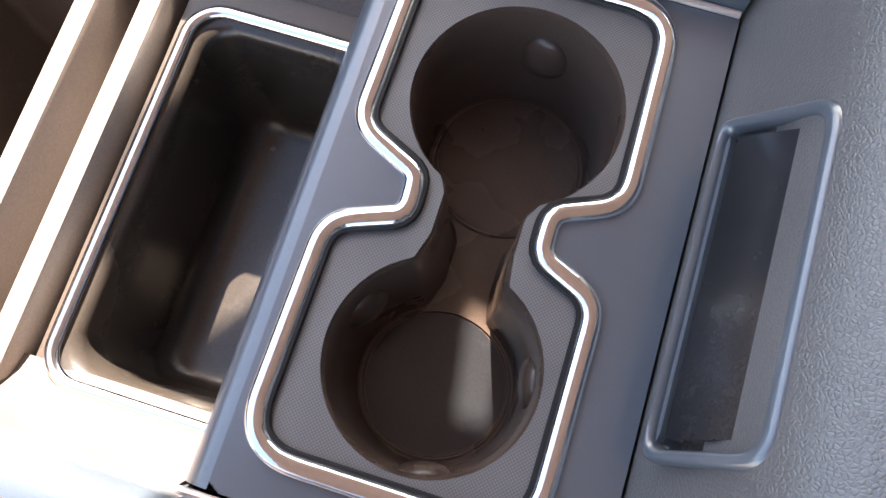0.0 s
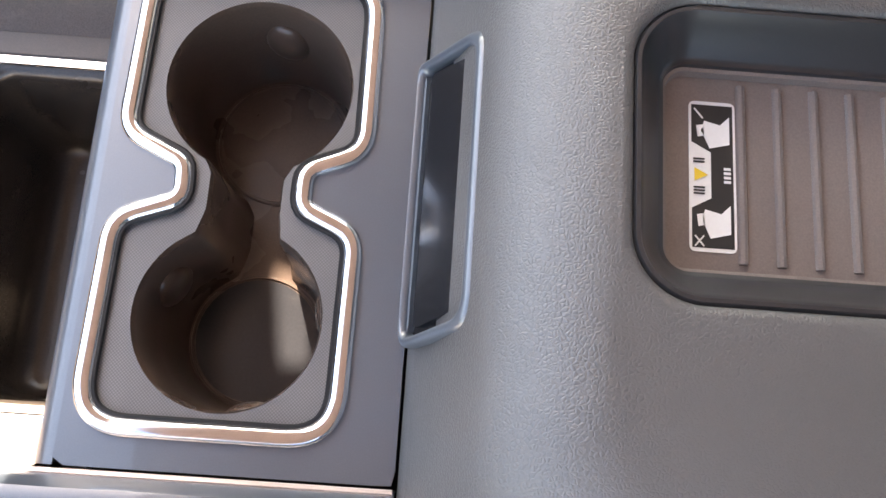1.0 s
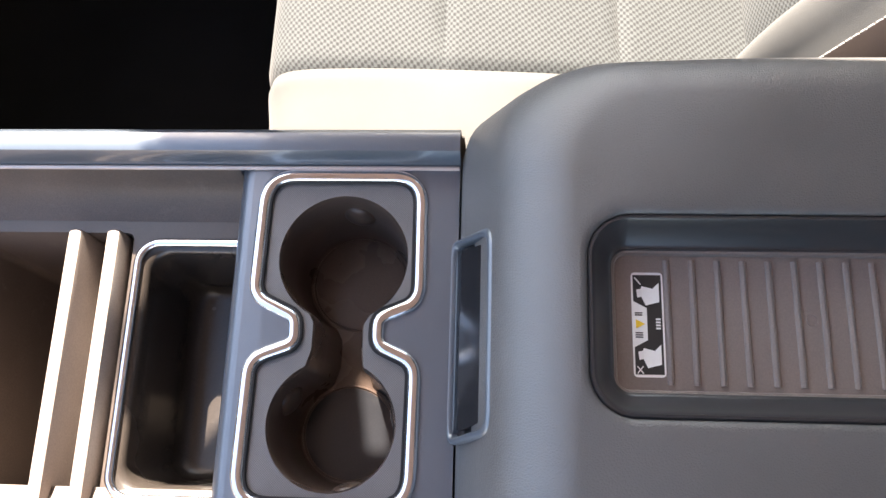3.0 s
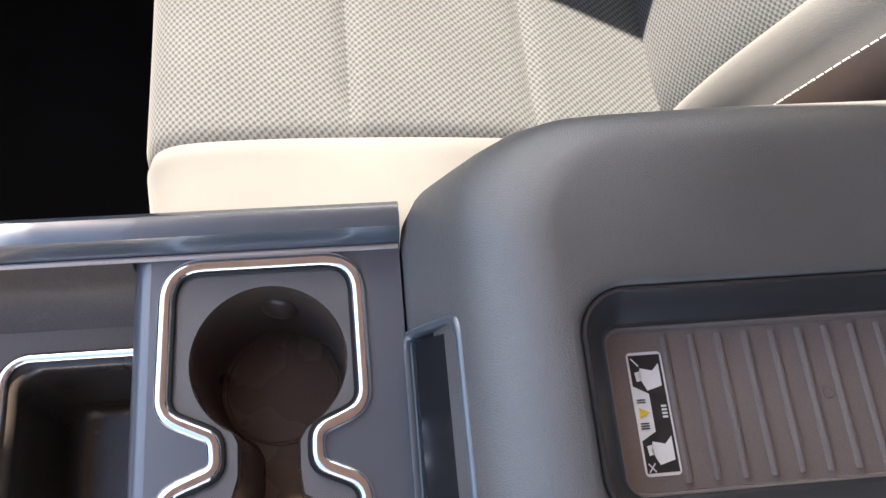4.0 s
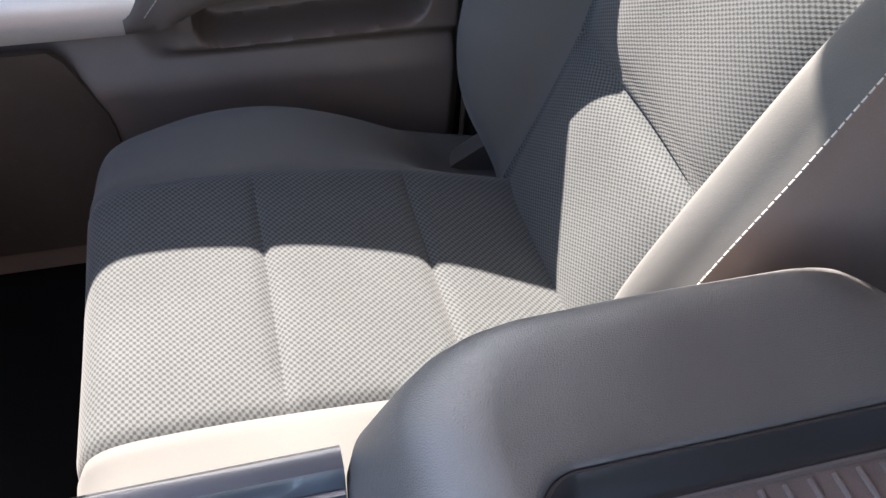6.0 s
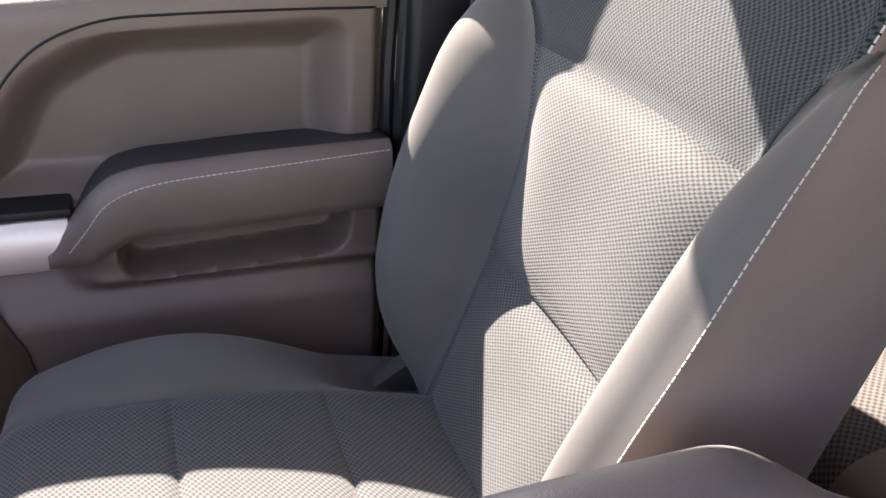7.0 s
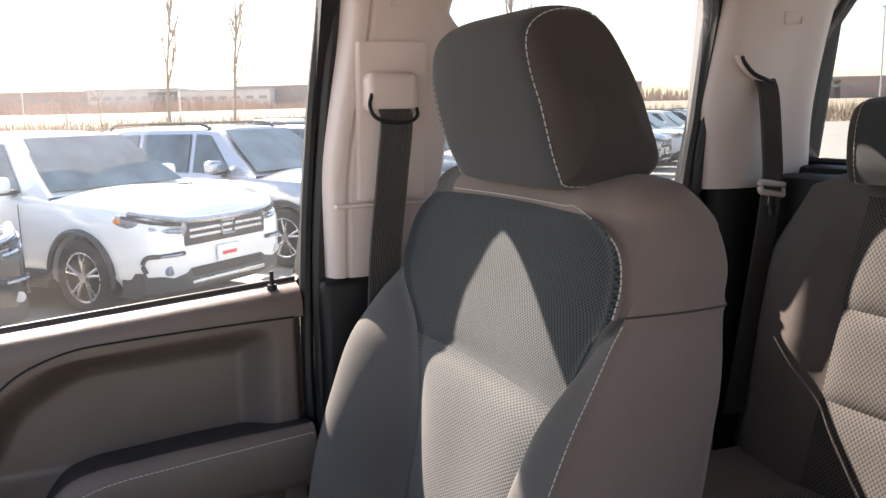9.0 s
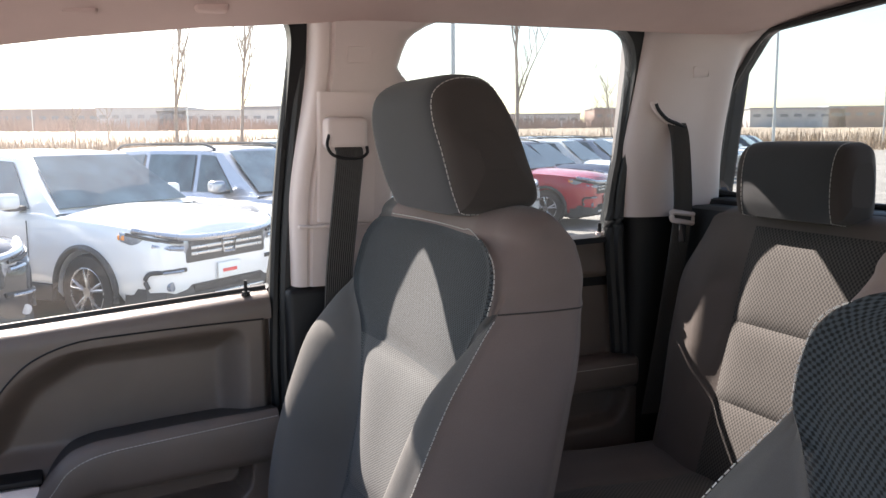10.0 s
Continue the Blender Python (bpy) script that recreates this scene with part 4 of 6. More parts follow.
    cut(P, "back_insert_upper", (r_mid, r_top), (c[3] - 1, c[4]), M["weave_dark"], seat, "blue-grey woven cloth panel")
    cut(P, "back_top_panel", (r_top, last), (c[3] - 1, c[4]), M["side"], seat)
    cut(P, "back_bolster", (0, last), (c[4], c[5]), M["cloth"], seat, "plain grey cloth bolster")
    cut(P, "back_side_panel", (0, last), (c[5], c[6]), M["side"], seat)
    cap = P[last][:-1]
    own(raw("back_cap", [tuple(p) for p in cap], [tuple(range(len(cap)))], M["side"]), seat)
    N = normals_of(P) * (1 if s > 0 else -1)

    lift = 0.0012
    v, f = tube([Vector(P[q, j]) + Vector((0, -s * 0.0002, 0)) for j in range(c[1] + 2, c[2] + 1)], 0.0011, 6)
    own(raw("shoulder_seam", v, f, M["head_side"], None, "dark sewn seam"), seat)
    path = [P[i, c[2]] for i in range(4, q)]
    own(stitches("edge_stitching", [Vector(p) + Vector((-0.0006, -s * lift, 0)) for p in path], None, 0.0042, 0.0018, 0.0006, label="light thread seam"), seat)
    path = [P[i, c[3] - 1] * 0.3 + P[i, c[3] - 2] * 0.7 for i in range(q, r_top)] + [P[r_top + 1, j] for j in range(c[3] - 1, c[4])]
    path = smooth_path(path[::5] + path[-1:], 160)
    own(stitches("top_stitching", [Vector(p) + Vector((-lift, 0, 0.0006)) for p in path], None, 0.0042, 0.0022, 0.0008, label="light thread seam"), seat)

    # --- cushion
    prof = smooth_path([(-0.09, 0.655, 0), (-0.112, 0.72, 0), (-0.121, 0.79, 0), (-0.114, 0.838, 0), (-0.088, 0.862, 0), (-0.03, 0.868, 0), (0.05, 0.866, 0), (0.14, 0.858, 0), (0.22, 0.845, 0), (0.30, 0.824, 0), (0.42, 0.79, 0)], 110)
    arch = [(-0.13, -0.012), (-0.10, -0.004), (-0.05, 0.004), (0, 0.010), (0.09, 0.015), (0.16, 0.0), (0.22, -0.025), (0.285, -0.07), (0.42, -0.1)]
    seg = (14, 24, 48, 24, 14)
    rows = []
    for p in prof:
        x, z = p.x, p.y
        top = step(0.66, 0.85, z)
        h = soft_table(x, arch) * top
        tuck = 0.018 * step(0.03, -0.10, x)
        pts = []

        def bol(t, sgn):
            """From the outer lower edge (t = 0) to the seam (t = 1), as offset outwards and height."""
            if t < 0.5:
                a = t / 0.5 * math.pi / 2
                return 0.128 * 1 - 0.05 * (1 - math.cos(a)) * 1.0, -0.045 + (0.045 + h) * math.sin(a)
            a = (t - 0.5) / 0.5
            return 0.078 * (1 - a), h * (1 - a * a) - 0.002 * math.sin(math.pi * a)

        for sgn in (-1, 1):
            seam_y = (0.277 if sgn < 0 else 0.583)
            side, bolst = [], []
            low = max(0.64, z - 0.20)
            for k in range(seg[0]):
                t = k / seg[0]
                side.append((x + 0.0 * t, seam_y + sgn * (0.122 + 0.006 * math.sin(math.pi / 2 * t) - tuck), low + (z - 0.045 * top - low) * t))
            for k in range(seg[1]):
                o, dz = bol(k / seg[1], sgn)
                bolst.append((x + 0.012 * step(0.06, -0.09, x) * (o / 0.128) ** 2, seam_y + sgn * (o - tuck * min(1, o / 0.05)), z + (dz if dz > 0 else dz * top)))
            if sgn < 0:
                pts += side + bolst
                for k in range(seg[2]):
                    t = k / seg[2]
                    pts.append((x, 0.277 + (0.583 - 0.277) * t, z - 0.006 * math.sin(math.pi * t) * top))
            else:
                pts += [(x, seam_y, z)] + bolst[::-1] + side[::-1]
        rows.append(pts)
    P = np.array(rows)
    c = (0, seg[0], seg[0] + seg[1], seg[0] + seg[1] + seg[2], seg[0] + seg[1] + seg[2] + seg[3] + 1, P.shape[1] - 1)
    xr = np.array([p.x for p in prof])
    xr[: int(np.argmin(xr)) + 1] = -1
    r1, r2 = int(np.argmin(np.abs(xr - 0.052))), int(np.argmin(np.abs(xr - 0.216)))
    last = P.shape[0] - 1
    for a, b, puff in ((0, r1, 0.002), (r1, r2, 0.003), (r2, last, 0.003)):
        for i in range(a, b + 1):
            e = 1 - abs(2 * (i - a) / (b - a) - 1) ** 5
            g = 1 - np.abs(np.linspace(-1, 1, c[3] - c[2] + 1)) ** 6
            P[i, c[2] : c[3] + 1, 2] += puff * e * g
    P = sew(P, [(r1, c[2], c[3] + 1, -0.0045), (r2, c[2], c[3] + 1, -0.0045)], [(c[2], 0, last, -0.004), (c[3], 0, last, -0.004)])
    P = P * flip + shift
    for k, (a, b) in enumerate(((0, r1), (r1, r2), (r2, last))):
        cut(P, ("cushion_front", "cushion_middle", "cushion_rear")[k], (a, b), (c[2], c[3]), M["weave"], seat, "woven grey cloth panel")
    cut(P, "cushion_bolster", (0, last), (c[1], c[2]), M["cloth"], seat, "plain grey cloth bolster")
    cut(P, "cushion_bolster", (0, last), (c[3], c[4]), M["cloth"], seat, "plain grey cloth bolster")
    cut(P, "cushion_side", (0, last), (c[0], c[1]), M["cloth"], seat)
    cut(P, "cushion_side", (0, last), (c[4], c[5]), M["cloth"], seat)
    y0, y1 = sorted((s * 0.23, s * 0.68))
    own(part("seat_base", box(-0.04 + dx, 0.42 + dx, y0, y1, 0.52, 0.70, 0.02), M["black"]), seat)
    for y, w in ((s * 0.185, 0.022), (s * 0.675, 0.03)):
        rise = fillet([(0.27, 0.64, 0.01), (0.44, 0.64, 0.01), (0.415, 0.775, 0.012), (0.382, 0.806, 0.012), (0.30, 0.752, 0.03)], 5)
        v, f = slab(even(rise, 60), 0.0, w, 0.006)
        own(raw("hinge_cover", [(a + dx, y + s * c_, b) for a, b, c_ in v], f, M["hinge"], None, "dark grey recliner cover"), seat)

    # --- headrest
    head = thing("headrest", "", "", (0.53 + dx, s * 0.455, 1.5))
    own(head, seat)
    HW = Matrix.Translation(head.location)
    cx, cz = 0.524 + head_x, 1.507 + raise_z
    base = [(-0.038, -0.083), (-0.049, -0.055), (-0.062, -0.01), (-0.074, 0.04), (-0.071, 0.075), (-0.046, 0.094), (-0.01, 0.098), (0.018, 0.088), (0.042, 0.045), (0.060, -0.01), (0.077, -0.055), (0.078, -0.075), (0.052, -0.086), (-0.02, -0.087)]
    loop = even([Vector(p) for p in smooth_path([(a, b, 0) for a, b in base + base[:1]], 120)[:-1]], 64)
    rings = []
    ts = np.linspace(-1, 1, 49)
    for t in ts:
        k = (1 - abs(t) ** 7.0) ** (1 / 2.4) if abs(t) < 1 else 0.0
        k = max(k, 0.02)
        w = 0.152 * t
        rings.append([Vector((cx + dx + p.x * (0.35 + 0.65 * k), s * (0.452 + w * (1 - 0.14 * max(0, p.y / 0.095)) * (1 - (0.14 * min(1, max(0, (-0.02 - p.y) / 0.075)) ** 1.5 if t > 0 else 0))), cz + p.y * (0.25 + 0.75 * k))) for p in loop])
    P = np.array([[tuple(p) for p in r] + [tuple(r[0])] for r in rings])
    a, b = 5, 43
    P = sew(P, [(a, 0, P.shape[1], 0.0015), (b, 0, P.shape[1], 0.0015)], [])
    for name, r0, r1_, mt in (("side_panel", 0, a, "head_side"), ("face", a, b, "head"), ("side_panel", b, 48, "head_side")):
        ob = cut(P, name, (r0, r1_), (0, P.shape[1] - 1), M[mt], head)
        ob.matrix_parent_inverse = (HW).inverted()
    for r in (0, 48):
        own(raw("side_cap", [tuple(p) for p in P[r][:-1]], [tuple(range(P.shape[1] - 1))], M["head_side"]), head)
    for r in (a, b):
        ob = stitches("head_stitching", [Vector(P[r, j]) + (Vector(P[r, j]) - Vector((cx + dx, P[r, j][1], cz))).normalized() * 0.0012 for j in range(P.shape[1])], None, 0.005, 0.0025, 0.0007)
        own(ob, head)
    for y in (0.39, 0.51):
        own(part("post", cyl((0.555 + dx, s * y, 1.40 + raise_z), (0.55 + dx, s * y, 1.44 + raise_z), 0.0065), M["chrome"]), head)
    for o in head.children:
        o.matrix_parent_inverse = HW.inverted()
    return seat


front_seat("passenger_bucket_seat", 1, 0.0, "grey cloth passenger seat with woven inserts and pale stitching", "front seats")
front_seat("driver_bucket_seat", -1, DRIVER_DX, "grey cloth driver seat with woven blue-grey upper insert", "front seats", 0.035, 0.02)


# ---------------------------------------------------------------- rear bench
def rear_bench():
    bench = thing("rear_bench_seat", "dark grey cloth rear bench with woven inserts, partly sunlit", "bench seat", (1.1, 0, 0.52))
    zs = np.linspace(0.80, 1.36, 90)
    px = [(0.80, 1.105), (0.88, 1.128), (1.014, 1.165), (1.167, 1.204), (1.30, 1.238), (1.37, 1.262)]
    ys = []
    for k in range(161):
        ys.append(-0.80 + 1.6 * k / 160)
    rows = []
    for z in list(zs) + [1.36 + 0.001 * k for k in range(1, 11)]:
        over, z2 = 0.0, z
        if z > 1.36:
            a = (z - 1.36) / 0.010 * math.pi / 2
            over, z2 = 1 - math.cos(a), 1.36 + 0.022 * math.sin(a)
        x = soft_table(min(z, 1.36), px) + 0.06 * over
        row = []
        for y in ys:
            o = abs(y)
            side = step(0.59, 0.67, o) * lerp_table(z, [(0.8, 0.0), (0.95, 0.01), (1.1, 0.03), (1.2, 0.035)]) * step(1.36, 1.22, z) - step(0.71, 0.80, o) * 0.1
            drop = step(0.66, 0.80, o) * 0.03 * step(1.20, 1.36, z2)
            row.append((x - side, y, z2 - drop))
        rows.append(row)
    P = np.array(rows)
    zi = lambda z: int(np.argmin(np.abs(zs - z)))  # noqa: E731
    yi = lambda y: int(np.argmin(np.abs(np.array(ys) - y)))  # noqa: E731
    bands = [(0, zi(1.014)), (zi(1.014), zi(1.167)), (zi(1.167), zi(1.345))]
    inserts = [(yi(-0.60), yi(-0.31)), (yi(-0.25), yi(0.25)), (yi(0.31), yi(0.60))]
    for a, b in bands:
        for j0, j1 in inserts:
            for i in range(a, b + 1):
                e = 1 - abs(2 * (i - a) / (b - a) - 1) ** 5
                g = 1 - np.abs(np.linspace(-1, 1, j1 - j0 + 1)) ** 8
                P[i, j0 : j1 + 1, 0] -= 0.008 * e * g
    last = P.shape[0] - 1
    for a, b in bands:
        for j0, j1 in inserts:
            cut(P, "back_insert", (a, b), (j0, j1), M["weave_rear"], bench, "woven grey cloth panel")
    for j0, j1 in ((0, inserts[0][0]), (inserts[0][1], inserts[1][0]), (inserts[1][1], inserts[2][0]), (inserts[2][1], 160)):
        cut(P, "back_bolster", (0, last), (j0, j1), M["rear"], bench)
    for j0, j1 in inserts:
        cut(P, "back_top", (bands[2][1], last), (j0, j1), M["rear"], bench)
    own(part("back_shell", box(1.262, 1.365, -0.79, 0.79, 0.60, 1.372, 0.02), M["black"]), bench)
    # cushion
    prof = smooth_path([(0.70, 0.66, 0), (0.675, 0.76, 0), (0.68, 0.84, 0), (0.72, 0.875, 0), (0.85, 0.885, 0), (1.0, 0.872, 0), (1.17, 0.865, 0)], 70)
    P = np.array([[(p.x, y, p.y + 0.012 * step(0.62, 0.70, abs(y)) - 0.06 * step(0.73, 0.80, abs(y))) for y in ys] for p in prof])
    for j0, j1 in inserts:
        g = 1 - np.abs(np.linspace(-1, 1, j1 - j0 + 1)) ** 8
        for i in range(70):
            e = 1 - abs(2 * i / 69 - 1) ** 6
            P[i, j0 : j1 + 1, 2] += 0.010 * e * g
        cut(P, "cushion_insert", (0, 69), (j0, j1), M["weave_rear"], bench, "woven grey cloth panel")
    for j0, j1 in ((0, inserts[0][0]), (inserts[0][1], inserts[1][0]), (inserts[1][1], inserts[2][0]), (inserts[2][1], 160)):
        cut(P, "cushion_bolster", (0, 69), (j0, j1), M["rear"], bench)
    own(part("bench_base", box(0.74, 1.2, -0.74, 0.74, 0.52, 0.70, 0.02), M["black"]), bench)
    # headrests
    for yc in (0.503, -0.503):
        head = own(thing("headrest", "", "", (1.26, yc, 1.43)), bench)
        base = [(-0.045, -0.066), (-0.052, -0.03), (-0.05, 0.03), (-0.035, 0.066), (0.0, 0.074), (0.03, 0.066), (0.04, 0.0), (0.035, -0.066), (0.0, -0.072)]
        loop = even([Vector(p) for p in smooth_path([(a, b, 0) for a, b in base + base[:1]], 100)[:-1]], 56)
        rings = []
        for t in np.linspace(-1, 1, 41):
            k = max(0.03, (1 - abs(t) ** 9.0) ** (1 / 3.0) if abs(t) < 1 else 0)
            rings.append([Vector((1.268 + p.x * (0.55 + 0.45 * k), yc + 0.128 * t, 1.436 + p.y * (0.5 + 0.5 * k))) for p in loop])
        Q = np.array([[tuple(p) for p in r] + [tuple(r[0])] for r in rings])
        for name, a, b in (("side_panel", 0, 4), ("face", 4, 36), ("side_panel", 36, 40)):
            ob = cut(Q, name, (a, b), (0, 56), M["head_side" if name == "side_panel" else "head"], head)
        for r in (0, 40):
            own(raw("side_cap", [tuple(p) for p in Q[r][:-1]], [tuple(range(56))], M["head_side"]), head)
        for r in (4, 36):
            own(stitches("head_stitching", [Vector(Q[r, j]) + (Vector(Q[r, j]) - Vector((1.268, Q[r, j][1], 1.436))).normalized() * 0.001 for j in range(57)], None, 0.006, 0.003, 0.0007), head)
        for y in (-0.05, 0.05):
            own(part("post", cyl((1.275, yc + y, 1.36), (1.275, yc + y, 1.40), 0.006), M["chrome"]), head)
    # the bench stands a little forward, and its sides reach out to the doors
    todo = list(bench.children)
    while todo:
        ob = todo.pop()
        todo += list(ob.children)
        if ob.type != "MESH":
            continue
        for v_ in ob.data.vertices:
            x, y, z = v_.co
            o = abs(y)
            inner = -0.619 + 0.97 * (o + 0.619)
            v_.co = (0.038 + 0.97 * (x - 0.038), math.copysign(inner + (o - inner) * step(0.68, 0.80, o), y), 1.526 + 0.97 * (z - 1.526) - 0.016 * (z < 0.75))
    return bench


rear_bench()


# ---------------------------------------------------------------- front passenger door
def polygon_inside(points, x, z):
    """Signed distance to a closed polygon in the plane, positive inside."""
    d, inside = 1e9, False
    n = len(points)
    for i in range(n):
        ax, az = points[i - 1]
        bx, bz = points[i]
        if (az > z) != (bz > z) and x < (bx - ax) * (z - az) / (bz - az) + ax:
            inside = not inside
        t = max(0, min(1, ((x - ax) * (bx - ax) + (z - az) * (bz - az)) / ((bx - ax) ** 2 + (bz - az) ** 2 + 1e-12)))
        d = min(d, math.hypot(x - ax - t * (bx - ax), z - az - t * (bz - az)))
    return d if inside else -d


def pts2(loop):
    return [(p.x, p.y) for p in loop]


door = thing("door_front", "dark vinyl passenger door with stitched armrest and silver trim", "car door", (-0.2, 0.86, 0.55), kind="structure")
RECESS = pts2(fillet([(-0.165, 0.96, 0.01), (0.312, 0.96, 0.01), (0.316, 1.204, 0.05), (0.03, 1.198, 0.16), (-0.075, 1.14, 0.14), (-0.125, 1.05, 0.1)], 10))
POCKET = pts2(fillet([(0.012, 0.880, 0.038), (0.296, 0.896, 0.035), (0.306, 0.978, 0.02), (0.02, 0.972, 0.045)], 8))
nx, nz = 400, 260


def sill_drop(x):
    """The sill falls gently towards the front."""
    return 0.073 * (x - 0.34)


def door_y(x, z):
    """How far out the door's lining lies."""
    y = 0.842 - 0.010 * step(1.216, 1.206, z) - 0.03 * step(0.9, 0.82, z)
    if -0.65 < x and 0.95 < z < 1.2:
        d = polygon_inside(RECESS, x, z)
        y += 0.052 * step(0.002, 0.058, d)
    if x > -0.03 and 0.85 < z < 0.99:
        d = polygon_inside(POCKET, x, z)
        y += 0.066 * step(-0.003, 0.010, d)
    y -= 0.0 if z > 0.99 else 0.035 * step(0.99, 0.96, z) * step(-0.06, -0.0, x) * step(0.86, 0.89, z)
    return y + 0.02 * step(0.335, 0.352, x)


rows = []
for i in range(nz + 1):
    z = 0.55 + (1.236 - 0.55) * i / nz
    row = []
    for j in range(nx + 1):
        x = -0.85 + (0.352 + 0.85) * j / nx
        row.append((x, door_y(x, z), z + sill_drop(x) * step(1.165, 1.225, z)))
    rows.append(row)
split = int(nz * (0.905 - 0.55) / (1.236 - 0.55))
v, f = loft(rows[split:], False)
own(raw("door_panel", v, f, M["door"], None, "dark grained vinyl door panel", 60), door)
v, f = loft(rows[: split + 1], False)
own(raw("lower_panel", v, f, M["lower"], None, "dark hard plastic lower panel", 60), door)

ZT = [(-0.07, 0.93), (-0.05, 0.95), (-0.03, 0.978), (-0.012, 1.004), (0.012, 1.026), (0.04, 1.036), (0.1, 1.042), (0.335, 1.053), (0.36, 1.054)]
ZB = [(-0.07, 0.905), (-0.03, 0.915), (0.0, 0.93), (0.03, 0.945), (0.1, 0.95), (0.36, 0.962)]
rings, seam = [], []
for k in range(61):
    x = -0.062 + (0.347 + 0.062) * (k / 60) ** 1.3
    zt, zb = soft_table(x, ZT), soft_table(x, ZB)
    y = 0.768 + 0.022 * step(0.0, -0.06, x)
    h = zt - zb
    rings.append([Vector((x, yy, zz)) for yy, zz in ((0.885, zt - 0.014), (0.83, zt - 0.007), (y + 0.022, zt), (y + 0.010, zt - 0.003), (y + 0.003, zt - min(0.012, 0.2 * h)), (y, zt - min(0.028, 0.4 * h)), (y + 0.001, zb + min(0.02, 0.3 * h)), (y + 0.006, zb + 0.005), (y + 0.016, zb), (0.86, zb))])
    seam.append(Vector((x, y + 0.0015, zt - min(0.016, 0.25 * h) - 0.0)))
v, f = loft([r[2:] for r in rings], False)
arm = own(raw("armrest", v, f, M["armrest"], None, "padded dark vinyl armrest", 50), door)
v, f = loft([r[:3] for r in rings], False)
own(raw("armrest_top", v, f, M["armtop"], None, "blue-black armrest top", 50), door)
groove = smooth_path([(0.345, 0.8315, 1.2055), (0.22, 0.8315, 1.204), (0.1, 0.8315, 1.2005), (0.03, 0.8315, 1.195), (-0.03, 0.8315, 1.174), (-0.07, 0.8315, 1.141), (-0.10, 0.8315, 1.098), (-0.125, 0.8315, 1.048), (-0.15, 0.8315, 0.99)], 80)
groove = [Vector((p.x, door_y(p.x, p.z) - 0.0006, p.z)) for p in groove]
v, f = tube(groove, 0.0017, 6)
own(raw("panel_gap", v, f, M["black"], None, "dark joint line"), door)
seam = smooth_path([(0.343, 0.7685, 1.046), (0.153, 0.7685, 1.032), (0.074, 0.7685, 1.025), (0.033, 0.7685, 1.015), (0.006, 0.7685, 0.999), (-0.012, 0.7705, 0.975), (-0.038, 0.7825, 0.938)], 90)
own(stitches("armrest_stitching", seam, None, 0.0045, 0.0022, 0.0007, label="light thread seam"), door)
# silver strip
rings = []
for k in range(25):
    x = -0.80 + (0.80 - 0.036) * k / 24
    zl, zh = 0.905 - 0.006 * (-x), 0.972 - 0.004 * (-x)
    cutb = 0.022 if k == 24 else 0
    rings.append([Vector((x - c_, yy, zz)) for yy, zz, c_ in ((0.84, zl, cutb), (0.805, zl + 0.002, cutb), (0.797, zl + 0.012, cutb * 0.8), (0.793, (zl + zh) / 2, cutb * 0.5), (0.797, zh - 0.008, 0), (0.806, zh, 0), (0.84, zh, 0))])
v, f = loft(rings, False)
own(raw("silver_strip", v, f, M["alu"], None, "satin silver trim strip", 40), door)
own(part("strip_ledge", box(-0.80, -0.03, 0.806, 0.86, 0.973, 0.985, 0.004), M["black"]), door)
# sill along the window
SILL = ((0.8318, 1.2045), (0.8312, 1.214), (0.8318, 1.223), (0.8345, 1.2325), (0.8395, 1.240), (0.8465, 1.2455), (0.856, 1.249), (0.866, 1.251), (0.8705, 1.2515))
rings = [[Vector((x, yy, zz + sill_drop(x))) for yy, zz in SILL] for x in np.linspace(-0.85, 0.352, 20)]
v, f = loft(rings, False)
own(raw("window_sill", v, f, M["door"], None, "padded vinyl sill in full sun", 60), door)
rings = [[Vector((x, yy, zz + sill_drop(x))) for yy, zz in ((0.8695, 1.250), (0.8695, 1.2565), (0.8715, 1.2585), (0.8745, 1.2585), (0.8745, 1.248))] for x in np.linspace(-0.85, 0.352, 20)]
v, f = loft(rings, False)
own(raw("glass_wiper", v, f, M["seal"], None, "black glass wiper strip", 60), door)
# open map pocket low in the door
v, f = slab(even(fillet([(-0.145, 0.897, 0.012), (-0.104, 0.800, 0.02), (-0.085, 0.590, 0.03), (-0.80, 0.590, 0.02), (-0.80, 0.890, 0.01)], 6), 90), 0.0, 0.010)
own(raw("map_pocket", [(x_, 0.806 - z_, y_) for x_, y_, z_ in v], f, M["shelf"], None, "dark map pocket"), door)
own(part("lock_collar", cyl((0.313, 0.855, 1.246), (0.313, 0.855, 1.253), 0.008, 0.007), M["black"]), door)
own(part("lock_pin", cyl((0.313, 0.855, 1.25), (0.313, 0.855, 1.273), 0.0034, 0.003), M["black"], None, "black lock pin"), door)

# seals round the front door opening
for off, r, dy in ((0.0, 0.010, 0.0), (0.017, 0.011, -0.014)):
    path = smooth_path([(0.358 + off, 0.85 + dy, 0.55), (0.360 + off, 0.85 + dy, 1.0), (0.364 + off, 0.848 + dy, 1.28), (0.383 + off, 0.842 + dy, 1.5), (0.402 + off, 0.835 + dy, 1.645), (0.407 + off, 0.828 + dy, 1.722), (0.366 + off, 0.82 + dy, 1.761), (0.2, 0.82 + dy, 1.765 + off * 0.4), (-0.05, 0.825 + dy, 1.715 + off * 0.4), (-0.36, 0.825 + dy, 1.61 + off * 0.4), (-0.8, 0.85 + dy, 1.28)], 140)
    v, f = tube(path, r, 8)
    structure(raw("seal_front_door", v, f, M["seal"]), "black rubber door seal", "seal")


# ---------------------------------------------------------------- pillar between the doors
def lean(z):
    return 0.80 - 0.115 * (z - 1.26)


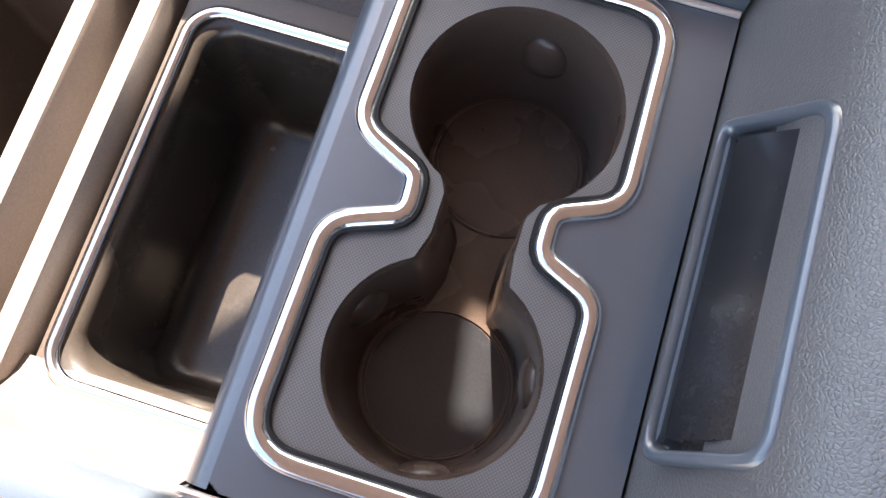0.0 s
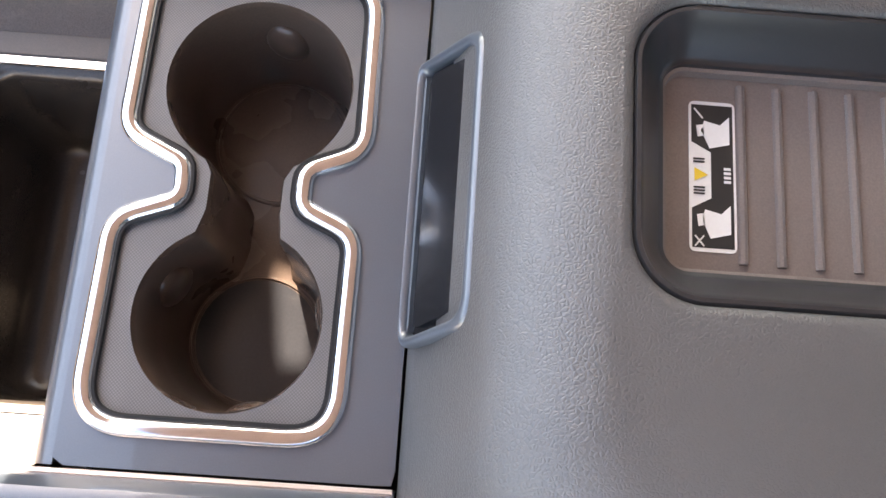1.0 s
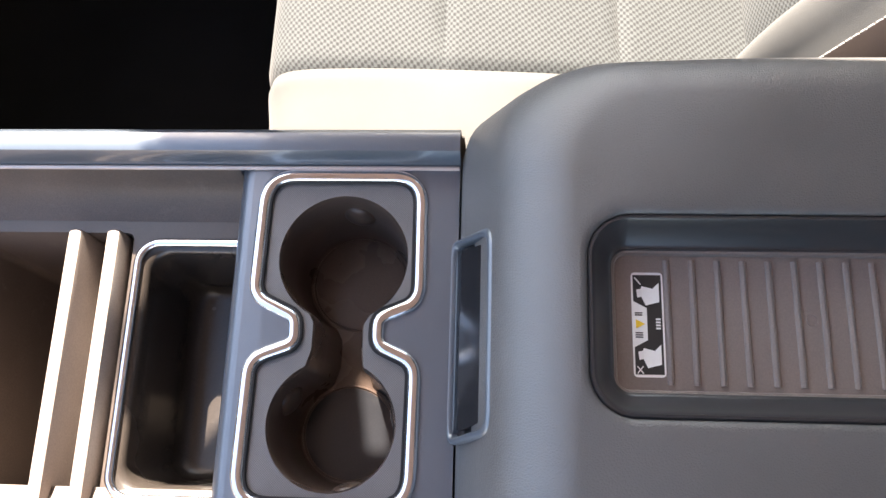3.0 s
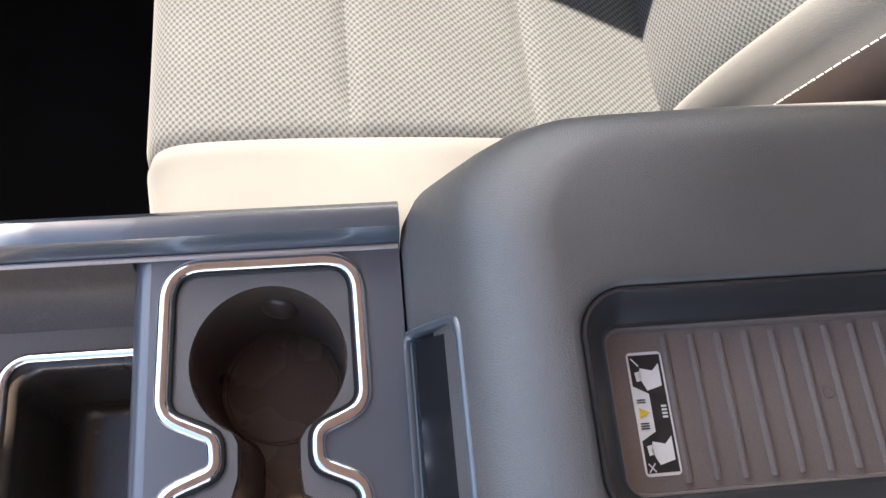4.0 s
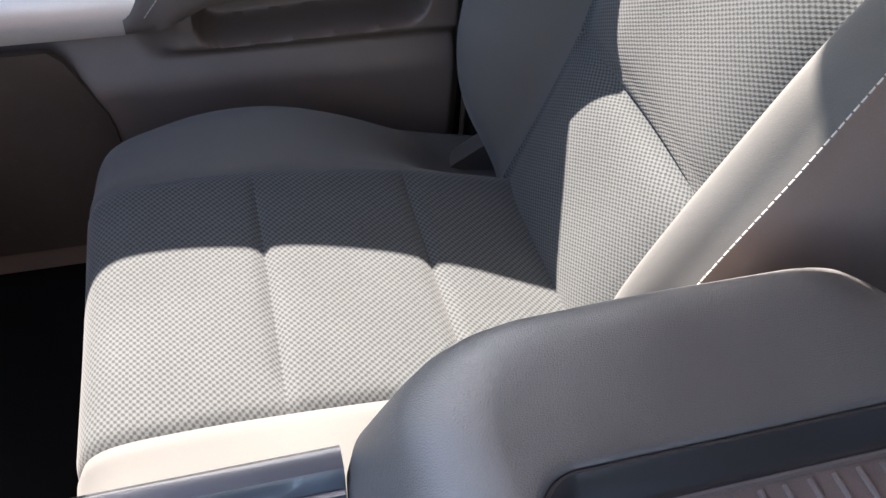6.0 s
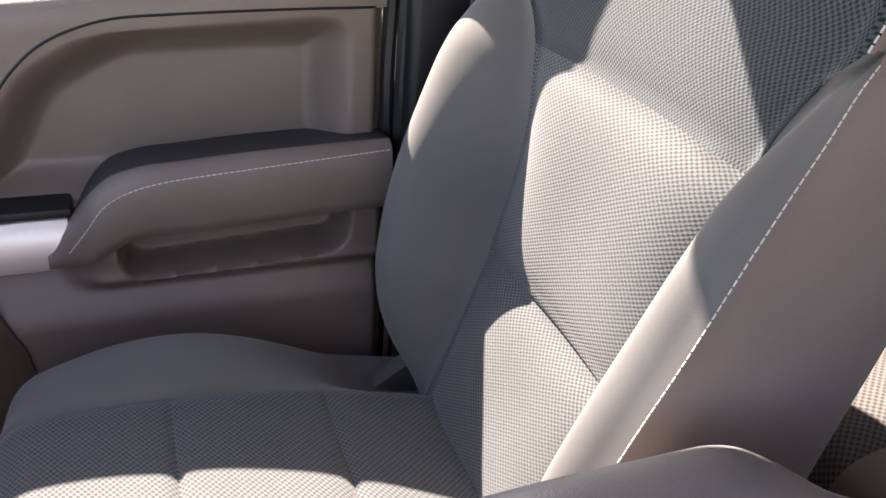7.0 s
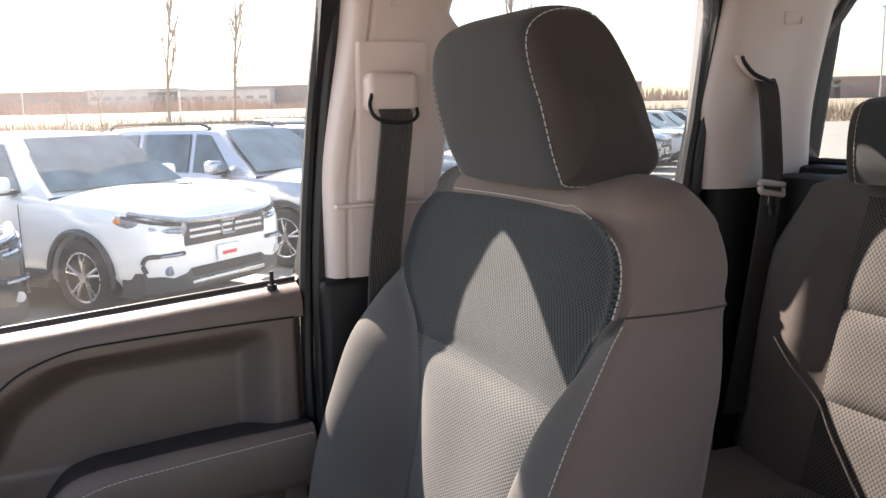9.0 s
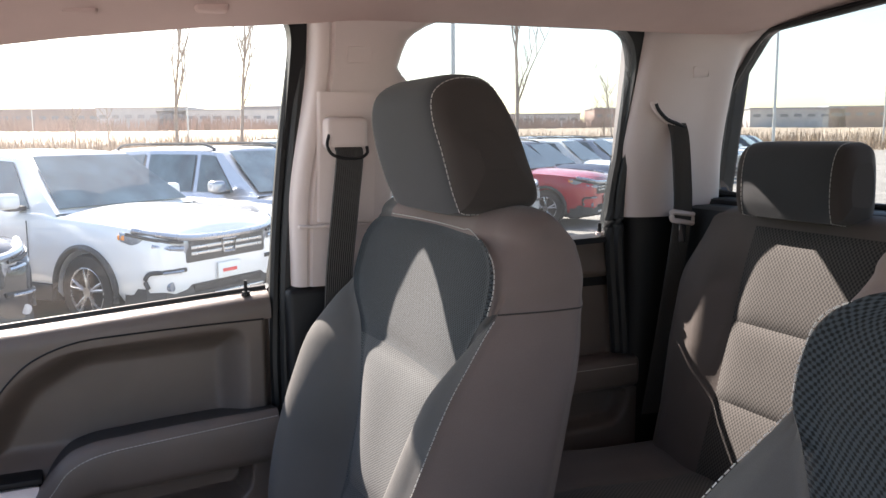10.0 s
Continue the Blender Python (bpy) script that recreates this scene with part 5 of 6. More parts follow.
rows = []
for i in range(41):
    z = 1.262 + (1.74 - 1.262) * i / 40
    y, e = lean(z), 0.062 * step(1.38, 1.68, z)
    rows.append([Vector((x + e * w, y + d, z)) for x, d, w in ((0.386, 0.055, 0.6), (0.387, 0.03, 0.6), (0.391, 0.012, 0.6), (0.398, 0.002, 0.6), (0.406, 0.0, 0.6), (0.411, 0.0, 0.6), (0.413, 0.004, 0.6), (0.416, 0.004, 0.6), (0.420, -0.002, 0.6), (0.47, -0.004, 0.6), (0.53, -0.003, 0.5), (0.548, 0.004, 0.9), (0.558, 0.02, 1), (0.56, 0.08, 1))])
    edge = lerp_table(z, [(1.26, 0.56), (1.50, 0.585), (1.60, 0.603), (1.622, 0.601), (1.641, 0.580), (1.666, 0.587), (1.691, 0.597), (1.711, 0.619), (1.74, 0.69)])
    for k, back in ((-3, 0.014), (-2, 0.003), (-1, 0.0)):
        rows[-1][k].x = edge - back
v, f = loft(rows, False)
structure(raw("pillar_trim", v, f, M["trim"], None, "", 50), "light grey plastic pillar trim", "pillar")
structure(part("pillar_lower", box(0.375, 0.60, 0.80, 0.88, 0.52, 1.26, 0.012, 3), M["black"]), "black lower pillar trim", "pillar")
y = lean(1.372)
structure(part("trim_step", box(0.395, 0.555, y - 0.009, y + 0.01, 1.3675, 1.3735, 0.0015), M["trim"]), "", "trim")
y = lean(1.66)
loop = even(fillet([(0.478, 1.648, 0.004), (0.522, 1.65, 0.004), (0.523, 1.676, 0.004), (0.479, 1.674, 0.004)], 4), 40)
v, f = tube([Vector((p.x, lean(p.y) - 0.003, p.y)) for p in loop], 0.0012, 6, True)
structure(raw("trim_airbag_mark", v, f, M["trim"]), "embossed airbag mark", "trim")

structure(part("trim_sill_plate", box(0.283, 0.33, 0.815, 0.835, 0.52, 0.725, 0.006, 3), M["hinge"]), "grey moulded sill trim", "trim")

rings = [[Vector((x, lean(z) - 0.009 + d, z)) for x, d in ((0.4265, 0.009), (0.429, 0.0015), (0.431, 0.0), (0.530, -0.001), (0.534, 0.009))] for z in np.linspace(1.378, 1.60, 12)]
v, f = loft(rings, False)
structure(raw("trim_track", v, f, M["trim"], None, "", 40), "raised track of the belt adjuster", "trim")

belt = thing("front_seat_belt", "dark webbing seat belt hanging from a pale adjuster", "seat belt", (0.47, 0.74, 1.5))
own(part("adjuster", box(0.434, 0.506, 0.728, 0.775, 1.503, 1.558, 0.010, 3), M["trim"], None, "pale grey height adjuster"), belt)
path = smooth_path([(0.438, 0.733, 1.528), (0.432, 0.726, 1.512), (0.438, 0.722, 1.497), (0.455, 0.72, 1.490), (0.485, 0.72, 1.489), (0.500, 0.722, 1.497), (0.502, 0.728, 1.508)], 40)
v, f = tube(path, 0.0028, 8)
own(raw("belt_guide", v, f, M["black"], None, "black belt guide"), belt)


def ribbon(path, width_dir, width, thick=0.0013, cut_n=60):
    """A flat strap along a path, with fine ridges along its length."""
    pts = smooth_path(path, cut_n)
    w = Vector(width_dir).normalized()
    rings = []
    for i, p in enumerate(pts):
        t = (pts[min(i + 1, len(pts) - 1)] - pts[max(i - 1, 0)]).normalized()
        n = t.cross(w).normalized()
        prof = []
        for k in range(27):
            a = -0.5 + k / 26
            prof.append(p + w * width * a + n * (thick * (1 + 1.1 * (k % 2)) * (1 if abs(a) < 0.49 else 0.4)))
        prof += [p + w * width * a - n * thick * 0.6 for a in (0.5, -0.5)]
        rings.append(prof)
    return loft(rings, True, (True, True))


v, f = ribbon([(0.470, 0.735, 1.51), (0.470, 0.724, 1.49), (0.462, 0.732, 1.40), (0.452, 0.748, 1.26), (0.447, 0.765, 1.0), (0.445, 0.772, 0.70)], (1, 0, 0), 0.048)
own(raw("webbing", v, f, M["belt"], None, "dark ribbed webbing"), belt)

# ---------------------------------------------------------------- rear door and rear pillar
rdoor = thing("door_rear", "dark vinyl rear door panel with stitched armrest, closed", "car door", (0.85, 0.86, 0.55), kind="structure")
RPOCK = pts2(fillet([(0.75, 0.90, 0.03), (1.10, 0.905, 0.04), (1.125, 0.985, 0.03), (0.75, 0.985, 0.02)], 6))
rows = []
for i in range(111):
    z = 0.55 + (1.300 - 0.55) * i / 110
    row = []
    for j in range(91):
        x = 0.61 + (1.15 - 0.61) * j / 90
        y = 0.862 - 0.012 * step(1.28, 1.22, z) + 0.024 * step(1.235, 1.215, z) * step(1.02, 1.06, z) * step(1.125, 1.10, x) - 0.035 * step(1.0, 0.98, z)
        if z < 1.0:
            y += 0.036 * step(-0.004, 0.014, polygon_inside(RPOCK, x, z))
        row.append((x, y, z))
    rows.append(row)
v, f = loft(rows, False)
own(raw("door_panel", v, f, M["door"], None, "dark grained vinyl door panel", 60), rdoor)
own(part("armrest", box(0.70, 1.142, 0.80, 0.87, 0.985, 1.052, 0.014, 3), M["armrest"], None, "padded dark vinyl armrest"), rdoor)
own(stitches("armrest_stitching", [Vector((0.72, 0.7995, 1.036)), Vector((1.13, 0.7995, 1.036))], None, 0.005, 0.0025, 0.0007), rdoor)
rings = [[Vector((x, yy, zz + 0.012 * (x - 0.61) / 0.5)) for yy, zz in ((0.846, 1.286), (0.848, 1.298), (0.868, 1.304), (0.8735, 1.304))] for x in (0.61, 1.14)]
v, f = loft(rings, False)
own(raw("window_sill", v, f, M["black"], None, "dark sill strip"), rdoor)
own(part("lock_collar", cyl((1.070, 0.862, 1.311), (1.070, 0.862, 1.318), 0.009, 0.008), M["trim"]), rdoor)
own(part("lock_pin", cyl((1.070, 0.862, 1.316), (1.070, 0.862, 1.338), 0.0045, 0.004), M["black"]), rdoor)
for off, r, dy in ((0.004, 0.013, 0.0), (0.016, 0.012, -0.012)):
    path = smooth_path([(1.118 + off, 0.85 + dy, 0.55), (1.112 + off, 0.85 + dy, 1.0), (1.085 + off, 0.85 + dy, 1.33), (1.104 + off, 0.845 + dy, 1.5), (1.116 + off, 0.84 + dy, 1.61), (1.117 + off, 0.835 + dy, 1.68), (1.095 + off, 0.83 + dy, 1.732), (1.03 + off, 0.828 + dy, 1.752), (0.9, 0.828 + dy, 1.75), (0.66, 0.828 + dy, 1.745)], 110)
    v, f = tube(path, r, 8)
    structure(raw("seal_rear_door", v, f, M["seal"]), "black rubber door seal", "seal")

rows = []
for i in range(31):
    z = 1.352 + (1.755 - 1.352) * i / 30
    e = step(1.45, 1.75, z)
    xf = 1.100 + 0.020 * e
    edge = lerp_table(z, [(1.35, 0.865), (1.5, 0.85), (1.62, 0.825), (1.70, 0.765), (1.735, 0.72), (1.76, 0.67)])
    rows.append([Vector(p) for p in smooth_path([(xf, 0.865, z), (xf + 0.006, 0.83 - 0.03 * e, z), (xf + 0.03, 0.806 - 0.035 * e, z), (xf + 0.08, 0.795 - 0.04 * e, z), (1.26, 0.792 - 0.045 * e, z), (1.325, 0.785 - 0.045 * e, z), (1.36, edge - 0.01, z), (1.374, edge - 0.018, z)], 40)])
v, f = loft(rows, False)
structure(raw("pillar_rear_trim", v, f, M["trim"], None, "", 50), "light grey rear pillar trim", "pillar")
rows = []
for z in np.linspace(0.55, 1.352, 20):
    rows.append([Vector(p) for p in smooth_path([(1.122, 0.875, z), (1.124, 0.835, z), (1.148, 0.812, z), (1.22, 0.802, z), (1.36, 0.80, z), (1.378, 0.80, z)], 30)])
v, f = loft(rows, False)
structure(raw("pillar_rear_lower", v, f, M["black"], None, "", 50), "black lower rear pillar trim", "pillar")
structure(part("parcel_edge", box(1.30, 1.376, -0.80, 0.80, 1.34, 1.388, 0.01), M["black"]), "black ledge under the back window", "trim")
loop = even(fillet([(1.222, 1.640, 0.003), (1.262, 1.642, 0.003), (1.263, 1.664, 0.003), (1.223, 1.662, 0.003)], 4), 40)
v, f = tube([Vector((p.x, 0.758, p.y)) for p in loop], 0.0012, 6, True)
structure(raw("trim_airbag_mark", v, f, M["trim"]), "embossed airbag mark", "trim")

rbelt = thing("rear_seat_belt", "dark webbing rear seat belt from a pillar slot", "seat belt", (1.19, 0.75, 1.5))
slot = smooth_path([(1.143, 0.785, 1.592), (1.150, 0.782, 1.575), (1.170, 0.779, 1.556), (1.198, 0.777, 1.545), (1.222, 0.776, 1.534)], 40)
v, f = tube(slot, 0.0075, 8)
own(raw("slot_bezel", v, f, M["trim"], None, "pale slot surround"), rbelt)
v, f = tube([p + Vector((0, -0.006, 0)) for p in slot[2:-2]], 0.0042, 8)
own(raw("slot", v, f, M["black"]), rbelt)
v, f = ribbon([(1.197, 0.775, 1.547), (1.198, 0.765, 1.52), (1.200, 0.756, 1.44), (1.198, 0.75, 1.355), (1.185, 0.76, 1.20), (1.150, 0.775, 0.93)], (1, -0.12, 0), 0.044)
own(raw("webbing", v, f, M["belt"], None, "dark ribbed webbing"), rbelt)
loop = even(fillet([(1.168, 1.367, 0.004), (1.228, 1.358, 0.004), (1.226, 1.340, 0.004), (1.170, 1.349, 0.004)], 5), 50)
v, f = tube([Vector((p.x, 0.748, p.y)) for p in loop], 0.0055, 8, True)
own(raw("tongue_frame", v, f, M["trim"], None, "grey buckle tongue frame"), rbelt)
own(part("tongue", box(1.188, 1.206, 0.7465, 0.7495, 1.302, 1.345, 0.001), M["chrome"], None, "bright metal tongue"), rbelt)

# ceiling fittings over the door
for x, z in ((0.041, 1.700), (0.224, 1.712), (0.685, 1.748), (0.865, 1.752)):
    structure(part("trim_handle_cap", box(x, x + 0.05, 0.685, 0.715, z, z + 0.04, 0.006, 3), M["liner"]), "grey cap of a folded grab handle", "trim")
structure(part("trim_handle_slot", box(0.838, 0.862, 0.687, 0.712, 1.7525, 1.79, 0.003, 2), M["black"]), "dark gap beside the handle cap", "trim")


# ---------------------------------------------------------------- outside: parked vehicles
U = Vector((0.80, 0.60, 0))      # along the row of parking bays
HEAD = Vector((0.60, -0.80, 0))  # the way the cars face
CAR_GLASS = surface("dark_car_glass", (0.06, 0.09, 0.105), 0.04, vary=0.5, scale=2.2, bump=0, spec=0.7)
TYRE = surface("tyre_rubber", (0.02, 0.02, 0.021), 0.8, vary=0.2, grain=80, bump=0.3, depth=0.004)
RIM = surface("alloy_rim", (0.5, 0.5, 0.52), 0.28, 0.9, vary=0.1, bump=0)
CLAD = surface("grey_cladding", (0.045, 0.045, 0.047), 0.6, vary=0.15, grain=60, bump=0.1)
LAMP = surface("clear_lamp", (0.3, 0.33, 0.38), 0.08, 0.4, vary=0.3, scale=9, bump=0)
AMBER = surface("amber_lamp", (0.8, 0.25, 0.03), 0.25, vary=0.1, bump=0)
RED = surface("red_print", (0.7, 0.05, 0.05), 0.4, vary=0.1, bump=0)


def car_paint(name, color, metal=0.0):
    return surface(name, color, 0.22, metal, vary=0.03, scale=1.2, grain=200, bump=0, coat=0.6)


def section(y, zl, zb, zc, n=9):
    """Half an upper-body section, from the sill up to the middle line."""
    pts = [(y * 0.90, zl), (y * 0.985, zl + 0.10), (y, zl + 0.28), (y * 1.0, 0.5 * (zl + zb) + 0.12), (y * 0.985, zb - 0.06), (y * 0.95, zb)]
    for k in range(1, n):
        t = k / (n - 1)
        pts.append((y * 0.95 * (1 - t), zb + (zc - zb) * math.sin(math.pi / 2 * t)))
    return pts


def parked_car(place, turn, paint, label, size=(4.85, 1.96, 1.72), detail=True, rails=True):
    L, W, H = size
    car = thing("parked_car", label, "car", place, "cars in the row of bays")
    car.rotation_euler = (0, 0, turn)
    fx, hw = L / 2, W / 2
    wf, wr, r = fx - 0.95, -fx + 1.05, 0.375
    belt = 0.65 * H

    def cp(name, bm_or_vf, mat, label="", top=None, angle=35):
        if isinstance(bm_or_vf, tuple):
            return raw(name, bm_or_vf[0], bm_or_vf[1], mat, top or car, label, angle)
        return part(name, bm_or_vf, mat, top or car, label, angle)

    stations = [(fx, 0.74, 0.42, 0.80, 0.88), (fx - 0.04, 0.84, 0.36, 0.88, 0.98), (fx - 0.14, 0.91, 0.33, 0.95, 1.05), (fx - 0.35, 0.96, 0.30, 1.02, 1.10), (fx - 0.8, 0.985, 0.28, 1.06, 1.14),
                (fx - 1.35, 0.99, 0.28, belt - 0.03, belt + 0.05), (fx - 1.6, 0.99, 0.28, belt, belt + 0.03), (0, 1.0, 0.28, belt + 0.01, belt + 0.02), (-fx + 1.0, 1.0, 0.28, belt + 0.03, belt + 0.04), (-fx + 0.3, 0.98, 0.32, belt + 0.03, belt + 0.04), (-fx + 0.05, 0.93, 0.38, belt, belt + 0.01), (-fx, 0.86, 0.45, belt - 0.1, belt - 0.08)]
    rings = []
    for x, w, zl, zb, zc in stations:
        half = section(hw * w, zl, zb, zc)
        rings.append([Vector((x, y, z)) for y, z in half] + [Vector((x, -y, z)) for y, z in half[-2::-1]] )
    v, f = loft(rings, True, (True, True))
    body = cp("body", (v, f), paint, "", None, 40)
    # wheel arches cut into the body
    cutters = bmesh.new()
    for x in (wf, wr):
        for s in (1, -1):
            b2 = cyl((x, s * (hw - 0.32), r + 0.0), (x, s * (hw + 0.1), r), r + 0.075, None, 32)
            tmp = bpy.data.meshes.new("tmp")
            b2.to_mesh(tmp)
            cutters.from_mesh(tmp)
            b2.free()
            bpy.data.meshes.remove(tmp)
    cm = bpy.data.meshes.new("tmp")
    cutters.to_mesh(cm)
    cutters.free()
    tool = new("tmp", cm)
    mod = body.modifiers.new("arches", "BOOLEAN")
    mod.object, mod.operation, mod.solver = tool, "DIFFERENCE", "EXACT"
    tool.parent = car
    dg = bpy.context.evaluated_depsgraph_get()
    made = bpy.data.meshes.new_from_object(body.evaluated_get(dg))
    body.modifiers.clear()
    body.data = made
    bpy.data.objects.remove(tool)
    # lower cladding, front and rear skirts
    for s in (1, -1):
        cp("sill_cladding", box(wr + r + 0.09, wf - r - 0.09, s * hw * 0.9 - 0.05, s * hw * 0.9 + 0.11 if s > 0 else s * hw * 0.9 + 0.05, 0.24, 0.42, 0.03) if s > 0 else box(wr + r + 0.09, wf - r - 0.09, -hw * 0.9 - 0.11, -hw * 0.9 + 0.05, 0.24, 0.42, 0.03), CLAD)
        for x in (wf, wr):
            path = [Vector((x + (r + 0.07) * math.cos(a), s * (hw * 0.985), r + (r + 0.07) * math.sin(a))) for a in np.linspace(-0.15, math.pi + 0.15, 24)]
            cp("arch_trim", tube(path, 0.032, 6), CLAD)
    front = [(fx - 0.42, 0.95), (fx - 0.16, 0.92), (fx - 0.03, 0.80), (fx + 0.02, 0.5), (fx + 0.02, 0)]
    loop = [(x, hw * w) for x, w in front] + [(x, -hw * w) for x, w in front[-2::-1]]
    rings = [[Vector((x - o, y, z)) for x, y in loop] for z, o in ((0.22, 0.10), (0.27, 0.02), (0.38, 0.0), (0.46, 0.02))]
    cp("front_skirt", loft(rings, False), CLAD, "dark lower bumper")
    rings = [[Vector((-x + o, y, z)) for x, y in loop] for z, o in ((0.26, 0.08), (0.32, 0.0), (0.5, 0.0), (0.55, 0.03))]
    cp("rear_skirt", loft(rings, False), CLAD)
    cp("skid_bar", box(fx - 0.02, fx + 0.035, -0.5, 0.5, 0.30, 0.345, 0.012), RIM)
    # wheels
    for x in (wf, wr):
        for s in (1, -1):
            wheel = own_local(thing("wheel", "", ""), car, (x, s * (hw - 0.135), r))
            prof = [(0.23, -0.10), (0.31, -0.115), (0.355, -0.10), (r, -0.06), (r, 0.06), (0.355, 0.10), (0.31, 0.115), (0.23, 0.10)]
            rings = [[Vector((q * math.cos(a), w, q * math.sin(a))) for q, w in prof] for a in np.linspace(0, 2 * math.pi, 33)]
            cp("tyre", loft(rings, False), TYRE, "", wheel)
            rings = [[Vector((q * math.cos(a), s * w, q * math.sin(a))) for q, w in ((0.245, 0.10), (0.235, 0.085), (0.225, 0.02), (0.10, 0.0), (0.0, 0.0))] for a in np.linspace(0, 2 * math.pi, 33)]
            cp("rim_barrel", loft(rings, False), TYRE, "", wheel)
            spokes = ([], [])
            for k in range(5):
                for da in (-0.16, 0.16):
                    a = 2 * math.pi * k / 5 + 0.3
                    p0 = Vector((0.05 * math.cos(a), s * 0.085, 0.05 * math.sin(a)))
                    p1 = Vector((0.235 * math.cos(a + da), s * 0.093, 0.235 * math.sin(a + da)))
                    merge_into(spokes, tube([p0, (p0 + p1) / 2 + Vector((0, s * 0.004, 0)), p1], 0.016, 6))
            path = [Vector((0.24 * math.cos(a), s * 0.094, 0.24 * math.sin(a))) for a in np.linspace(0, 2 * math.pi, 33)[:-1]]
            merge_into(spokes, tube(path, 0.012, 6, True))
            merge_into(spokes, tube([Vector((0, s * 0.07, 0)), Vector((0, s * 0.105, 0))], 0.05, 12))
            cp("rim", spokes, RIM, "five double-spoke alloy rim", wheel)
    # cabin
    x0, x1, x2, x3 = fx - 1.38, fx - 2.15, -fx + 0.50, -fx + 0.12
    base_w, roof_w = hw * 0.93, hw * 0.70

    def cabin(x, top):
        """Half-width at the belt and roof, and height of the cabin at x."""
        return base_w * (1 if x < x0 - 0.3 else 0.96), roof_w, top

    rings = []
    for x, t in ((x0, 0.0), (x0 - 0.25, 0.28), (x0 - 0.5, 0.585), (x1, 0.945), (x1 - 0.35, 0.99), (-0.4, 1.0), (x2 + 0.5, 0.985), (x2, 0.95), (0.5 * (x2 + x3), 0.55), (x3, 0.0)):
        z = belt + (H - belt) * t
        wz = base_w + (roof_w - base_w) * t
        ring = [Vector((x, base_w, belt - 0.02)), Vector((x, wz, z - 0.03 * (t > 0.5))), Vector((x, wz * 0.90, z + 0.0)), Vector((x, wz * 0.5, z + 0.02 * t)), Vector((x, 0, z + 0.028 * t))]
        rings.append(ring + [Vector((p.x, -p.y, p.z)) for p in ring[-2::-1]])
    v, f = loft(rings, False, (False, False))
    cp("roof_shell", (v, f), paint, "", None, 30)

    def side_at(x, t, s, out=0.006):
        return Vector((x, s * (base_w + (roof_w - base_w) * t + out), belt + (H - belt) * t))

    def pane(name, pts):
        c = sum(pts, Vector()) / len(pts)
        n_ = (pts[1] - pts[0]).cross(pts[2] - pts[0]).normalized()
        if n_.dot(c - Vector((-0.3, 0, 1.0))) < 0:
            n_ = -n_
        rr = [[p - n_ * 0.004 for p in pts], [p + n_ * 0.004 for p in pts]]
        return cp(name, loft(rr, True, (True, True)), CAR_GLASS, "dark glass")

    for s in (1, -1):
        pane("side_window", [side_at(x0 - 0.42, 0.06, s), side_at(x1 - 0.12, 0.84, s), side_at(-0.08, 0.86, s), side_at(-0.02, 0.06, s)])
        pane("side_window", [side_at(-0.12, 0.06, s), side_at(-0.18, 0.86, s), side_at(-1.05, 0.86, s), side_at(-1.0, 0.06, s)])
        pane("side_window", [side_at(-1.1, 0.06, s), side_at(-1.15, 0.86, s), side_at(x2 + 0.12, 0.80, s), side_at(x3 + 0.35, 0.10, s)])
        rail = smooth_path([(x1 - 0.2, s * roof_w * 0.92, H - 0.01), (x1 - 0.4, s * roof_w * 0.93, H + 0.05), (-0.6, s * roof_w * 0.93, H + 0.06), (x2 + 0.3, s * roof_w * 0.92, H + 0.045), (x2 + 0.1, s * roof_w * 0.92, H - 0.02)], 24)
        if rails:
            cp("roof_rail", tube(rail, 0.02, 6), CLAD)
        mirror = box(x0 - 0.62, x0 - 0.45, min(s * hw * 0.98, s * (hw + 0.20)), max(s * hw * 0.98, s * (hw + 0.20)), belt + 0.04, belt + 0.20, 0.05, 3)
        cp("door_mirror", mirror, paint if detail else CLAD)
        cp("mirror_foot", box(x0 - 0.60, x0 - 0.48, min(s * hw * 0.88, s * (hw + 0.10)), max(s * hw * 0.88, s * (hw + 0.10)), belt + 0.02, belt + 0.07, 0.01), CLAD)
        for x in (0.0, -1.03, x0 - 0.38):
            cp("door_gap", box(x - 0.004, x + 0.004, s * hw * 1.0 - 0.003, s * hw * 1.0 + 0.003, 0.48, belt - 0.07, 0), CLAD)
        for x in (-0.2, -1.2):
            cp("door_handle", box(x - 0.1, x + 0.1, s * hw * 0.995 - 0.02, s * hw * 0.995 + 0.02, belt - 0.17, belt - 0.13, 0.012), paint)
    t0, t1 = 0.05, 0.90
    pane("windscreen", [Vector((x0 - 0.03, base_w * 0.93, belt + 0.05)), Vector((x1 + 0.05, roof_w * 0.90, belt + (H - belt) * 0.93)), Vector((x1 + 0.05, -roof_w * 0.90, belt + (H - belt) * 0.93)), Vector((x0 - 0.03, -base_w * 0.93, belt + 0.05))])
    pane("rear_window", [Vector((x3 - 0.01, base_w * 0.86, belt + 0.06)), Vector((x2 - 0.03, roof_w * 0.86, belt + (H - belt) * 0.88)), Vector((x2 - 0.03, -roof_w * 0.86, belt + (H - belt) * 0.88)), Vector((x3 - 0.01, -base_w * 0.86, belt + 0.06))])
    # face
    g = fx + 0.004
    cp("grille", box(g - 0.10, g + 0.012, -0.56, 0.56, 0.665, 0.90, 0.03), CLAD, "dark grille")
    for z in (0.755, 0.815):
        cp("grille_bar", box(g, g + 0.022, -0.50, 0.50, z - 0.016, z + 0.016, 0.008), RIM)
